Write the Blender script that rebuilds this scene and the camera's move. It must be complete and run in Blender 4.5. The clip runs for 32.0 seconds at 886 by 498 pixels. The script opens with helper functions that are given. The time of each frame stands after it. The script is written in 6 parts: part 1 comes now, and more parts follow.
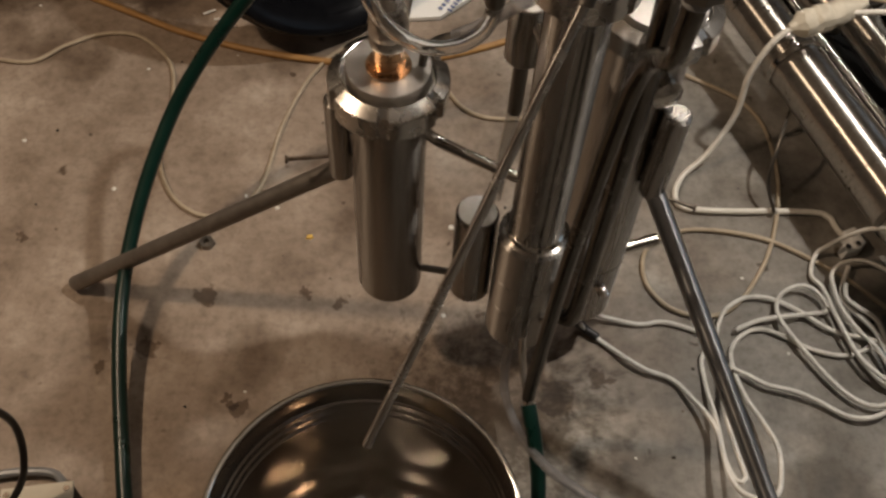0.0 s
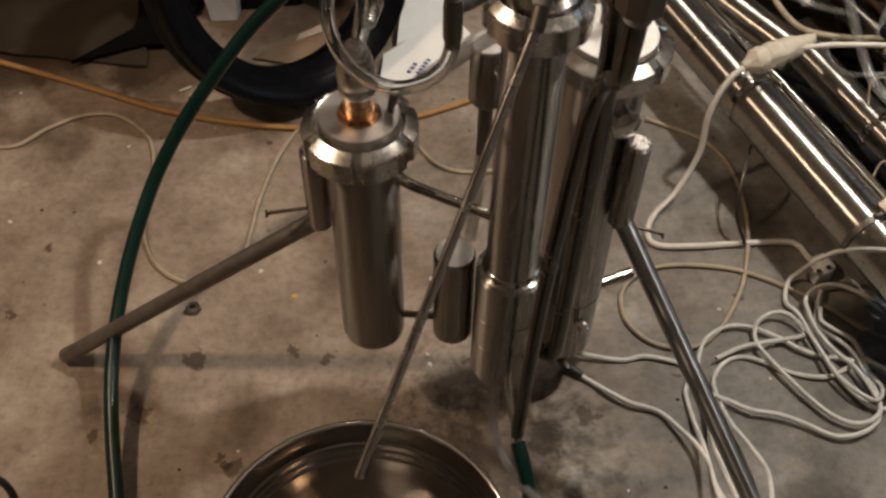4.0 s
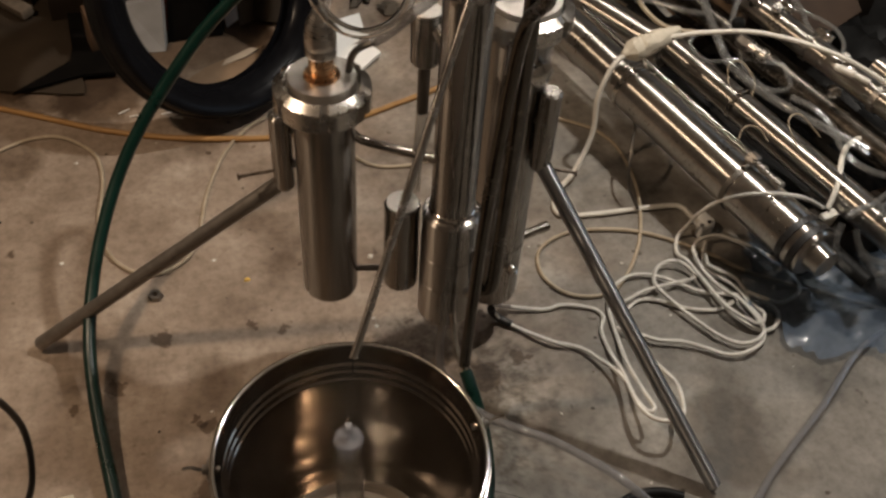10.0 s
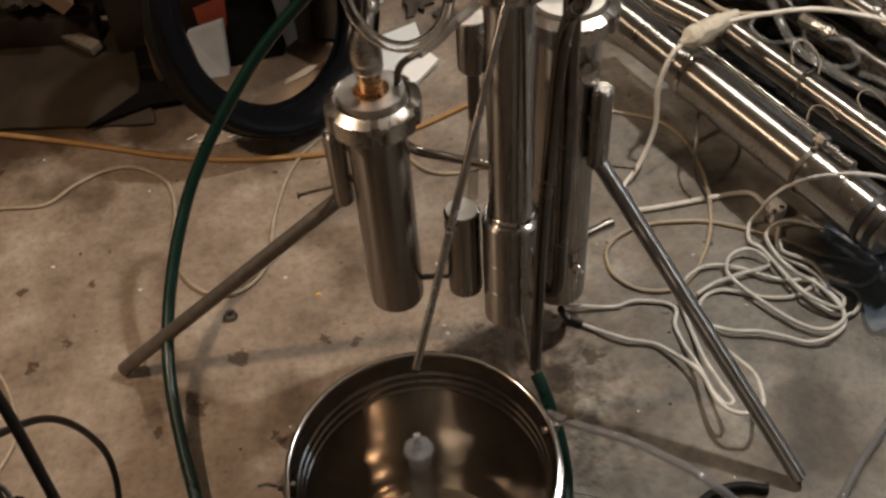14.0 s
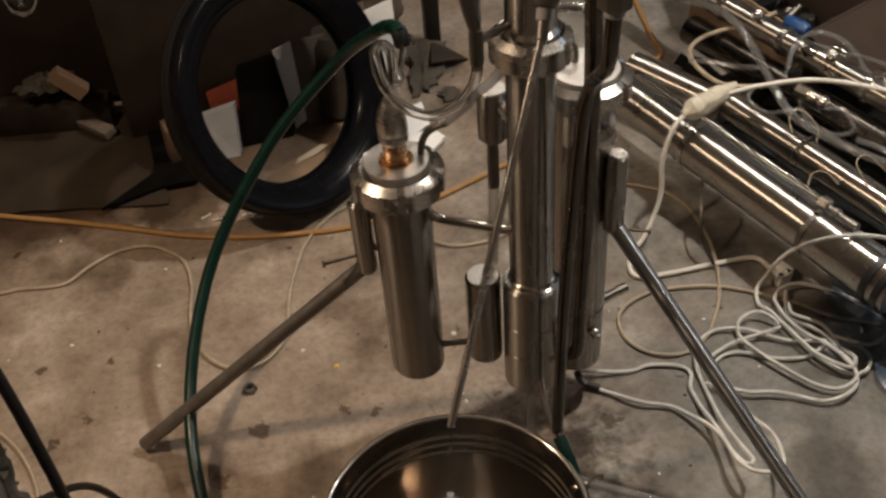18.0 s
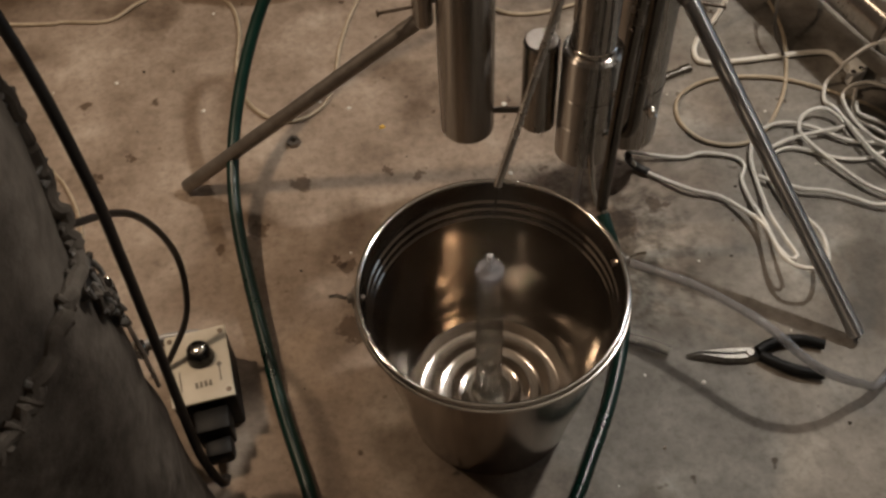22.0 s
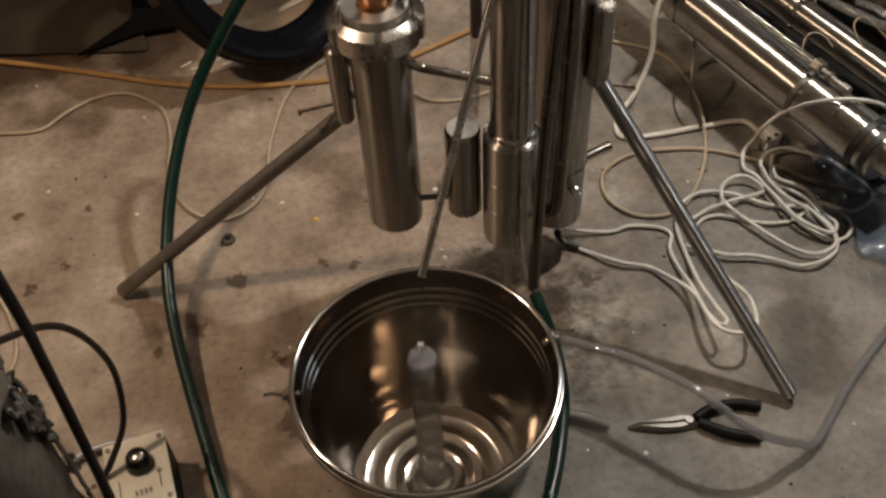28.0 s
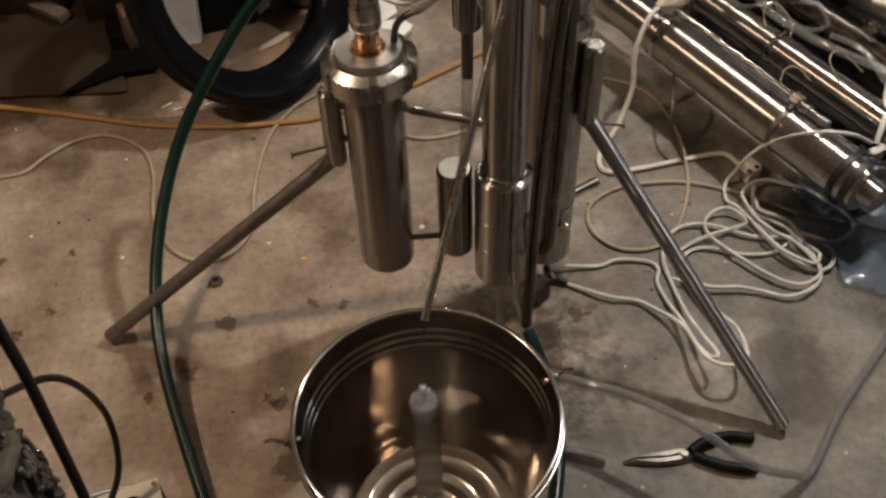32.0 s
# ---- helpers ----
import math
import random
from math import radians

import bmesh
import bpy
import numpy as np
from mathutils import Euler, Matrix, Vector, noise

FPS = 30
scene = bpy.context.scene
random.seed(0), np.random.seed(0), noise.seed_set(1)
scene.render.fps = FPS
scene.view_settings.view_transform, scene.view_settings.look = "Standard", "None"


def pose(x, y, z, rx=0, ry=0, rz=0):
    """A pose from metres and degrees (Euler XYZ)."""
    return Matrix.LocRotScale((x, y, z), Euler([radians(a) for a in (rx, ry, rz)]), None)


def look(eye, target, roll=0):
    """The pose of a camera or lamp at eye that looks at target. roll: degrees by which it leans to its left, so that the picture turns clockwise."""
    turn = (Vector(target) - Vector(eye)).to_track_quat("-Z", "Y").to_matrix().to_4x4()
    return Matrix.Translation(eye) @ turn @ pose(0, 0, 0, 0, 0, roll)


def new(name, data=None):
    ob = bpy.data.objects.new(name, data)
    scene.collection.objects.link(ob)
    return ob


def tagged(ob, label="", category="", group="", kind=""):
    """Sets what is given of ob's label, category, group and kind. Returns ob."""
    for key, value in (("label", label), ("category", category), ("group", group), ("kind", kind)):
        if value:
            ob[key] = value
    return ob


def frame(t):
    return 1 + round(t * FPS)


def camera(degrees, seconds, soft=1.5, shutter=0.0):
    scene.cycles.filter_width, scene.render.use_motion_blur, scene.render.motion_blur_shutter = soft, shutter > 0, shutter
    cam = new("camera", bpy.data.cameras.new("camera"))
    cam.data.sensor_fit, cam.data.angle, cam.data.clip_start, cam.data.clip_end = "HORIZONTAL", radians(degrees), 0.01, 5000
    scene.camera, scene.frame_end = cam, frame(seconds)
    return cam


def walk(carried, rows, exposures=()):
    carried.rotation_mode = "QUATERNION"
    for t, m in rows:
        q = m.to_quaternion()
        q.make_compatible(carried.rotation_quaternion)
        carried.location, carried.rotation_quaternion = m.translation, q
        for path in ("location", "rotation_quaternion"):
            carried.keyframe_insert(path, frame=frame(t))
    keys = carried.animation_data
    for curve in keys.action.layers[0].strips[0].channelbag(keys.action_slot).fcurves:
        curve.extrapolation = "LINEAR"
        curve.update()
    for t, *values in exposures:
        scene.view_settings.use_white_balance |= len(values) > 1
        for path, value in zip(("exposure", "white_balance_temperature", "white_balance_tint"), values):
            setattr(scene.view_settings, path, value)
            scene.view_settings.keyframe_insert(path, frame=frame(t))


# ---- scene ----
cam = camera(46.9, 32.0, soft=2.7)
PATH = [
    (0, (-0.007, -0.574, 1.246), (0.066, 0.539, -0.414), 4.1),
    (0.5, (-0.054, -0.664, 1.279), (0.111, 0.5, -0.339), 1.9),
    (1, (-0.07, -0.685, 1.286), (0.15, 0.543, -0.278), 4.1),
    (1.5, (-0.072, -0.691, 1.296), (0.173, 0.575, -0.233), 4.4),
    (2, (-0.02, -0.649, 1.271), (0.191, 0.646, -0.238), 3.4),
    (2.5, (-0.006, -0.64, 1.254), (0.147, 0.624, -0.288), 2.9),
    (3, (-0.011, -0.628, 1.257), (0.118, 0.617, -0.303), 1.9),
    (3.5, (-0.004, -0.627, 1.253), (0.103, 0.611, -0.314), 1.0),
    (5.5, (0.002, -0.615, 1.24), (0.089, 0.611, -0.338), 1.7),
    (6, (-0.016, -0.598, 1.226), (0.06, 0.588, -0.382), 0.6),
    (6.5, (-0.077, -0.658, 1.256), (0.029, 0.501, -0.37), -2.5),
    (7, (-0.153, -0.762, 1.306), (0.159, 0.507, -0.208), -0.6),
    (7.5, (-0.208, -0.833, 1.322), (0.262, 0.489, -0.104), 4.8),
    (8, (-0.199, -0.857, 1.312), (0.254, 0.482, -0.103), -0.6),
    (8.5, (-0.21, -0.855, 1.305), (0.225, 0.495, -0.105), -1.0),
    (9, (-0.207, -0.86, 1.304), (0.227, 0.481, -0.114), -0.8),
    (9.5, (-0.188, -0.859, 1.309), (0.24, 0.477, -0.117), 4.2),
    (10, (-0.114, -0.865, 1.289), (0.227, 0.455, -0.174), 4.3),
    (10.5, (-0.078, -0.885, 1.294), (0.226, 0.413, -0.197), 2.0),
    (11, (-0.074, -0.886, 1.286), (0.208, 0.41, -0.212), -0.2),
    (11.5, (-0.078, -0.869, 1.284), (0.186, 0.417, -0.225), -0.1),
    (12, (-0.081, -0.867, 1.282), (0.162, 0.419, -0.229), 0.1),
    (12.5, (-0.084, -0.875, 1.281), (0.135, 0.42, -0.228), -0.9),
    (13, (-0.087, -0.876, 1.276), (0.112, 0.421, -0.232), -2.7),
    (13.5, (-0.085, -0.881, 1.278), (0.094, 0.43, -0.222), -4.6),
    (14, (-0.082, -0.867, 1.295), (0.095, 0.486, -0.166), -4.5),
    (14.5, (-0.077, -0.86, 1.308), (0.116, 0.554, -0.093), -3.4),
    (15, (-0.086, -0.864, 1.307), (0.119, 0.594, -0.046), -4.5),
    (15.5, (-0.157, -0.897, 1.338), (0.11, 0.574, 0.01), -3.1),
    (17.5, (-0.178, -0.914, 1.332), (0.143, 0.6, 0.065), -2.1),
    (18, (-0.134, -0.899, 1.302), (0.095, 0.564, -0.042), -4.7),
    (18.5, (-0.134, -0.894, 1.304), (0.055, 0.553, -0.064), -3.8),
    (19, (-0.135, -0.897, 1.29), (0.032, 0.539, -0.091), -3.3),
    (19.5, (-0.152, -0.91, 1.257), (-0.017, 0.409, -0.24), -2.8),
    (20, (-0.153, -0.908, 1.248), (-0.061, 0.307, -0.338), -2.9),
    (20.5, (-0.15, -0.904, 1.251), (-0.078, 0.256, -0.377), -3.4),
    (21, (-0.147, -0.899, 1.253), (-0.083, 0.272, -0.366), -4.0),
    (21.5, (-0.145, -0.901, 1.252), (-0.077, 0.279, -0.361), -4.3),
    (22, (-0.147, -0.897, 1.253), (-0.058, 0.278, -0.363), -3.1),
    (22.5, (-0.143, -0.897, 1.251), (-0.042, 0.284, -0.36), -2.8),
    (23, (-0.138, -0.897, 1.248), (-0.034, 0.282, -0.365), -2.9),
    (23.5, (-0.135, -0.898, 1.252), (-0.031, 0.282, -0.359), -3.6),
    (24, (-0.133, -0.899, 1.254), (-0.025, 0.291, -0.349), -3.7),
    (24.5, (-0.133, -0.902, 1.257), (-0.016, 0.302, -0.335), -3.7),
    (25, (-0.13, -0.905, 1.258), (-0.001, 0.314, -0.322), -3.1),
    (25.5, (-0.131, -0.907, 1.261), (0.01, 0.324, -0.309), -2.7),
    (27.5, (-0.121, -0.903, 1.273), (0.063, 0.366, -0.262), -3.0),
    (28, (-0.114, -0.902, 1.273), (0.08, 0.377, -0.252), -3.4),
    (28.5, (-0.113, -0.897, 1.277), (0.086, 0.394, -0.237), -3.2),
    (29, (-0.123, -0.9, 1.283), (0.082, 0.408, -0.216), -3.3),
    (29.5, (-0.131, -0.909, 1.285), (0.087, 0.417, -0.197), -3.5),
    (30, (-0.134, -0.911, 1.283), (0.105, 0.426, -0.184), -2.7),
    (30.5, (-0.143, -0.897, 1.279), (0.119, 0.422, -0.201), -1.6),
    (31, (-0.154, -0.891, 1.28), (0.119, 0.41, -0.214), -0.1),
    (31.5, (-0.155, -0.889, 1.284), (0.124, 0.406, -0.214), -0.7),
    (32, (-0.149, -0.884, 1.288), (0.121, 0.42, -0.204), -2.2),
]
walk(cam, [(t, look(eye, target, roll)) for t, eye, target, roll in PATH], [(0.0, -0.10), (3.0, -0.07), (6.0, -0.05), (9.0, -0.02), (14.0, 0.0), (17.5, 0.06), (20.5, -0.02), (24.0, 0.0), (28.0, 0.05), (32.0, 0.05)])

# ---- light ----
world = bpy.data.worlds.new("garage_air")
scene.world = world
world.use_nodes = True
world.node_tree.nodes["Background"].inputs["Color"].default_value = (1.0, 0.82, 0.62, 1)
world.node_tree.nodes["Background"].inputs["Strength"].default_value = 0.03


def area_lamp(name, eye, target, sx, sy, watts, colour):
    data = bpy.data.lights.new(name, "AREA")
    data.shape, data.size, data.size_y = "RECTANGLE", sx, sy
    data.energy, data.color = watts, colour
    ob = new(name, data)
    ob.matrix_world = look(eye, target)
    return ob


def bulb(name, place, watts, colour, radius):
    data = bpy.data.lights.new(name, "POINT")
    data.energy, data.color, data.shadow_soft_size = watts, colour, radius
    new(name, data).location = place


# a warm bare bulb on one side, a whiter one on the other, and dusk in an unseen window
bulb("warm_bulb", (-0.91, 0.075, 1.60), 50, (1.0, 0.75, 0.53), 0.045)
bulb("white_bulb", (0.888, 0.378, 1.90), 96, (1.0, 0.935, 0.855), 0.045)
# unseen lamp added far back to whiten the lids and lift the rear floor
area_lamp("unseen_back_lamp", (0.70, 1.75, 2.20), (0.1, 0.3, 0), 0.55, 0.10, 7.2, (1.0, 0.92, 0.82))
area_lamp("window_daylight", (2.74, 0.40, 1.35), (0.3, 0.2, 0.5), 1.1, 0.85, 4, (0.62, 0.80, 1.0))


# ---- materials ----
def material(name):
    m = bpy.data.materials.new(name)
    m.use_nodes = True
    nt = m.node_tree
    return m, nt, nt.nodes["Principled BSDF"]


def node(nt, kind, **values):
    n = nt.nodes.new(kind)
    for k, v in values.items():
        n.inputs[k.replace("_", " ")].default_value = v
    return n


def ramp(nt, source, stops):
    r = nt.nodes.new("ShaderNodeValToRGB")
    while len(r.color_ramp.elements) < len(stops):
        r.color_ramp.elements.new(0.5)
    for e, (at, c) in zip(r.color_ramp.elements, stops):
        e.position, e.color = at, (*c, 1) if len(c) == 3 else c
    nt.links.new(source, r.inputs[0])
    return r.outputs["Color"]


def coords(nt, scale=(1, 1, 1)):
    tc, mp = nt.nodes.new("ShaderNodeTexCoord"), nt.nodes.new("ShaderNodeMapping")
    mp.inputs["Scale"].default_value = scale
    nt.links.new(tc.outputs["Object"], mp.inputs["Vector"])
    return mp.outputs["Vector"]


def noise_tex(nt, vec, scale, detail=4, rough=0.6):
    n = node(nt, "ShaderNodeTexNoise", Scale=scale, Detail=detail, Roughness=rough)
    nt.links.new(vec, n.inputs["Vector"])
    return n.outputs["Fac"]


def bump(nt, bsdf, height, strength, distance):
    b = node(nt, "ShaderNodeBump", Strength=strength, Distance=distance)
    nt.links.new(height, b.inputs["Height"])
    nt.links.new(b.outputs["Normal"], bsdf.inputs["Normal"])


def simple(name, c1, c2, rough=0.5, metal=0.0, scale=40, stretch=(1, 1, 1), bumpy=0.15, depth=0.0005, rough2=None, spec=None, along=None):
    """Two tones at two scales, with fine relief."""
    m, nt, b = material(name)
    v = coords(nt, stretch)
    fine, broad = noise_tex(nt, v, scale, 6), noise_tex(nt, v, scale * 0.12, 3)
    mix = nt.nodes.new("ShaderNodeMath")
    mix.operation = "ADD"
    half = nt.nodes.new("ShaderNodeMath")
    half.operation = "MULTIPLY"
    half.inputs[1].default_value = 0.5
    nt.links.new(fine, mix.inputs[0])
    nt.links.new(broad, mix.inputs[1])
    nt.links.new(mix.outputs[0], half.inputs[0])
    nt.links.new(ramp(nt, half.outputs[0], [(0.36, c1), (0.64, c2)]), b.inputs["Base Color"])
    r2 = rough if rough2 is None else rough2
    nt.links.new(ramp(nt, half.outputs[0], [(0.35, (rough,) * 3), (0.65, (r2,) * 3)]), b.inputs["Roughness"])
    b.inputs["Metallic"].default_value = metal
    if along is not None:
        # turned finish: highlights draw out along the axis
        b.inputs["Anisotropic"].default_value = 1.0
        axis = nt.nodes.new("ShaderNodeCombineXYZ")
        for k in range(3):
            axis.inputs[k].default_value = along[k]
        nt.links.new(axis.outputs[0], b.inputs["Tangent"])
    if spec is not None:
        b.inputs["Specular IOR Level"].default_value = spec
    if bumpy:
        bump(nt, b, fine, bumpy, depth)
    return m


def clear(name, tint, rough, ior):
    m, nt, b = material(name)
    b.inputs["Base Color"].default_value = (*tint, 1)
    b.inputs["Transmission Weight"].default_value = 1
    b.inputs["Roughness"].default_value = rough
    b.inputs["IOR"].default_value = ior
    return m


def multiply(nt, a, b, fac=1.0):
    g = nt.nodes.new("ShaderNodeMixRGB")
    g.blend_type, g.inputs[0].default_value = "MULTIPLY", fac
    nt.links.new(a, g.inputs[1])
    nt.links.new(b, g.inputs[2])
    return g.outputs[0]


def maths(nt, op, a, b):
    n = nt.nodes.new("ShaderNodeMath")
    n.operation = op
    for k, v in enumerate((a, b)):
        if isinstance(v, (int, float)):
            n.inputs[k].default_value = v
        else:
            nt.links.new(v, n.inputs[k])
    return n.outputs[0]


# oil drops; the five large discs paint shade over dirty floor by bench and tyre
DROPS_AND_SHADE = ((-0.223, -0.107, 0.026), (-0.224, -0.001, 0.014), (-0.237, 0.011, 0.009), (-0.288, 0.175, 0.017), (-0.360, 0.091, 0.019), (-0.413, 0.060, 0.010), (-0.148, 0.185, 0.012), (-0.10, 0.17, 0.010), (-0.62, 0.23, 0.009), (-0.56, 0.27, 0.008), (0.20, 0.02, 0.030), (0.26, 0.05, 0.016), (-0.90, 0.95, 0.36), (-0.66, 0.92, 0.20), (-0.46, 0.85, 0.125), (-0.40, 0.80, 0.10), (-0.20, 1.02, 0.20))


def concrete():
    m, nt, b = material("stained_concrete")
    v = coords(nt)
    big, mid, fine = noise_tex(nt, v, 1.7, 4), noise_tex(nt, v, 6.5, 7, 0.66), noise_tex(nt, v, 75, 6, 0.7)
    warm = ramp(nt, mid, [(0.30, (0.123, 0.088, 0.063)), (0.42, (0.216, 0.161, 0.118)), (0.55, (0.296, 0.230, 0.176)), (0.68, (0.40, 0.328, 0.262))])
    grey = ramp(nt, mid, [(0.30, (0.088, 0.078, 0.066)), (0.45, (0.165, 0.149, 0.127)), (0.58, (0.232, 0.213, 0.186)), (0.70, (0.345, 0.322, 0.284))])
    xyz = nt.nodes.new("ShaderNodeSeparateXYZ")
    nt.links.new(v, xyz.inputs[0])
    # warm brown on one side, cooler grey on the other, with a ragged border
    side = maths(nt, "ADD", maths(nt, "ADD", xyz.outputs[0], maths(nt, "MULTIPLY", xyz.outputs[1], -0.22)), maths(nt, "MULTIPLY", maths(nt, "SUBTRACT", big, 0.5), 1.9))
    m1 = nt.nodes.new("ShaderNodeMixRGB")
    nt.links.new(ramp(nt, maths(nt, "ADD", side, 0.12), [(0.0, (0.08,) * 3), (0.45, (1, 1, 1))]), m1.inputs[0])
    nt.links.new(warm, m1.inputs[1])
    nt.links.new(grey, m1.inputs[2])
    col = multiply(nt, m1.outputs[0], ramp(nt, fine, [(0.30, (0.72, 0.70, 0.68)), (0.52, (1, 1, 1)), (0.75, (1.14, 1.13, 1.11))]))
    # small oily drops, larger faded spills, pale scuffs
    col = multiply(nt, col, ramp(nt, noise_tex(nt, v, 24, 2, 0.5), [(0.265, (0.36, 0.31, 0.26)), (0.30, (1, 1, 1))]))
    spill = nt.nodes.new("ShaderNodeMapping")
    spill.inputs["Location"].default_value = (3.1, 1.7, 0)
    nt.links.new(v, spill.inputs["Vector"])
    col = multiply(nt, col, ramp(nt, noise_tex(nt, spill.outputs[0], 4.2, 3, 0.55), [(0.33, (0.58, 0.54, 0.50)), (0.43, (1, 1, 1)), (0.66, (1, 1, 1)), (0.72, (1.18, 1.16, 1.12))]))
    # damp speckled patch under the columns, with their shade painted into it
    off = nt.nodes.new("ShaderNodeVectorMath")
    off.operation = "DISTANCE"
    off.inputs[1].default_value = (0.13, -0.01, 0)
    nt.links.new(v, off.inputs[0])
    near = maths(nt, "ADD", off.outputs["Value"], maths(nt, "MULTIPLY", maths(nt, "SUBTRACT", noise_tex(nt, v, 38, 5, 0.75), 0.5), 0.55))
    col = multiply(nt, col, ramp(nt, near, [(0.05, (0.40, 0.37, 0.33)), (0.19, (1, 1, 1))]))
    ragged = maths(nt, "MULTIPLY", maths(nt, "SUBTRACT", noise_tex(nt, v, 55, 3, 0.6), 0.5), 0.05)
    for x, y, r in DROPS_AND_SHADE:
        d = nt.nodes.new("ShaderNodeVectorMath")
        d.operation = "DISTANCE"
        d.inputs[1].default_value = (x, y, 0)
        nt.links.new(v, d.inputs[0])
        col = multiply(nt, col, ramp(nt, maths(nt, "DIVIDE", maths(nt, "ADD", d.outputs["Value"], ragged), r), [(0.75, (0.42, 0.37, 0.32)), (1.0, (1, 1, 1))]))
    nt.links.new(col, b.inputs["Base Color"])
    nt.links.new(ramp(nt, mid, [(0.3, (0.48,) * 3), (0.7, (0.8,) * 3)]), b.inputs["Roughness"])
    b.inputs["Specular IOR Level"].default_value = 0.3
    bump(nt, b, maths(nt, "ADD", fine, maths(nt, "MULTIPLY", mid, 1.5)), 0.4, 0.0015)
    return m


STEEL = simple("brushed_stainless", (0.27, 0.250, 0.226), (0.43, 0.402, 0.37), 0.22, 1.0, 60, (1, 1, 0.05), 0.03, 0.0002, 0.30, along=(0, 0, 1))
ROD = simple("grey_rod_steel", (0.42, 0.39, 0.36), (0.55, 0.52, 0.48), 0.22, 1.0, 60, (1, 1, 1), 0.03, 0.0002, 0.3, along=(0.34, 0.36, 0.87))
STEEL_H = simple("turned_stainless", (0.44, 0.412, 0.375), (0.58, 0.547, 0.505), 0.19, 1.0, 50, (1, 1, 8), 0.04, 0.0002, 0.38)
NUTSTEEL = simple("brushed_nut_steel", (0.45, 0.425, 0.39), (0.60, 0.57, 0.53), 0.17, 1.0, 70, (1, 1, 1), 0.05, 0.0003, 0.33)
POLISHED = simple("polished_stainless", (0.52, 0.49, 0.45), (0.62, 0.59, 0.55), 0.09, 1.0, 30, (1, 1, 1), 0.0, 0.0001, 0.17)
LID = simple("satin_stainless_lid", (0.40, 0.372, 0.335), (0.54, 0.51, 0.47), 0.30, 1.0, 90, (1, 1, 1), 0.05, 0.0002, 0.5)
BUCKET = simple("bucket_steel", (0.26, 0.222, 0.188), (0.37, 0.325, 0.282), 0.07, 0.95, 15, (1, 1, 0.5), 0.23, 0.004, 0.20)
DARKSTEEL = simple("dull_dark_steel", (0.13, 0.12, 0.105), (0.24, 0.22, 0.195), 0.34, 1.0, 60, (1, 1, 0.1), 0.05, 0.0002, 0.5)
DARKPIPE = simple("dull_water_pipe", (0.135, 0.120, 0.104), (0.21, 0.19, 0.168), 0.30, 1.0, 60, (1, 1, 0.1), 0.04, 0.0002, 0.42)
LEGSTEEL = simple("dull_leg_tube", (0.20, 0.178, 0.155), (0.30, 0.272, 0.242), 0.42, 0.85, 60, (1, 1, 1), 0.08, 0.0003, 0.55)
LEGSTEEL_R = simple("grey_leg_tube", (0.33, 0.33, 0.33), (0.45, 0.45, 0.455), 0.26, 1.0, 60, (1, 1, 1), 0.05, 0.0002, 0.36, along=(-0.40, 0.58, 0.70))
BRASS = simple("copper_brass", (0.40, 0.235, 0.125), (0.55, 0.355, 0.21), 0.24, 1.0, 40, (1, 1, 1), 0.03, 0.0002, 0.32)
PIPESTEEL = simple("brushed_pipe_steel", (0.36, 0.335, 0.30), (0.56, 0.525, 0.48), 0.26, 1.0, 160, (1, 1, 1), 0.10, 0.0003, 0.36, along=(0.34, -0.94, 0))
DARKPIPE = simple("grimy_pipe_steel", (0.075, 0.066, 0.056), (0.14, 0.125, 0.108), 0.16, 1.0, 60, (1, 1, 1), 0.05, 0.0002, 0.3)
PLIERSTEEL = simple("worn_tool_steel", (0.16, 0.15, 0.135), (0.34, 0.32, 0.295), 0.42, 1.0, 160, (1, 1, 1), 0.2, 0.0004, 0.6)
RUST = simple("rusty_screw", (0.10, 0.075, 0.055), (0.24, 0.2, 0.165), 0.5, 0.8, 200)
CONCRETE = concrete()
TYRE = simple("black_rubber_tyre", (0.003, 0.0031, 0.004), (0.006, 0.0062, 0.0075), 0.16, 0, 60, (1, 1, 1), 0.04, 0.0003, 0.26, spec=0.075)
BLACKIRON = simple("black_painted_iron", (0.006, 0.0052, 0.0045), (0.014, 0.012, 0.010), 0.4, 0, 40, spec=0.3)
BROWNRAG = simple("brown_cloth_rag", (0.06, 0.046, 0.034), (0.12, 0.095, 0.072), 0.95, 0, 60, spec=0.1)
TREAD = simple("worn_rubber_tread", (0.004, 0.004, 0.004), (0.008, 0.0075, 0.007), 0.7, 0, 60, spec=0.15)
GREEN = simple("green_pvc_hose", (0.0010, 0.0115, 0.0078), (0.0020, 0.0200, 0.0140), 0.22, 0, 30, (1, 1, 1), 0.1, 0.0003, 0.38, spec=0.35)
BLACKCABLE = simple("black_rubber_cable", (0.012, 0.010, 0.009), (0.024, 0.021, 0.019), 0.45, 0, 60)
WHITEROPE = simple("white_braided_sleeve", (0.50, 0.47, 0.42), (0.72, 0.69, 0.63), 0.75, 0, 300, (1, 1, 1), 0.5, 0.0006)
WHITECABLE = simple("white_pvc_cable", (0.56, 0.525, 0.46), (0.70, 0.665, 0.595), 0.45, 0, 60)
BEIGE = simple("dirty_beige_cord", (0.27, 0.215, 0.145), (0.42, 0.345, 0.25), 0.6, 0, 60)
ORANGE = simple("orange_extension_cord", (0.25, 0.125, 0.036), (0.37, 0.205, 0.068), 0.55, 0, 40)
TAPE = simple("masking_tape_wrap", (0.44, 0.39, 0.30), (0.58, 0.52, 0.42), 0.7, 0, 70, (1, 1, 1), 0.4, 0.001)
FELT = simple("grey_felt_wrap", (0.034, 0.027, 0.021), (0.135, 0.114, 0.094), 0.95, 0, 30, (1, 1, 1), 0.9, 0.004, spec=0.15)
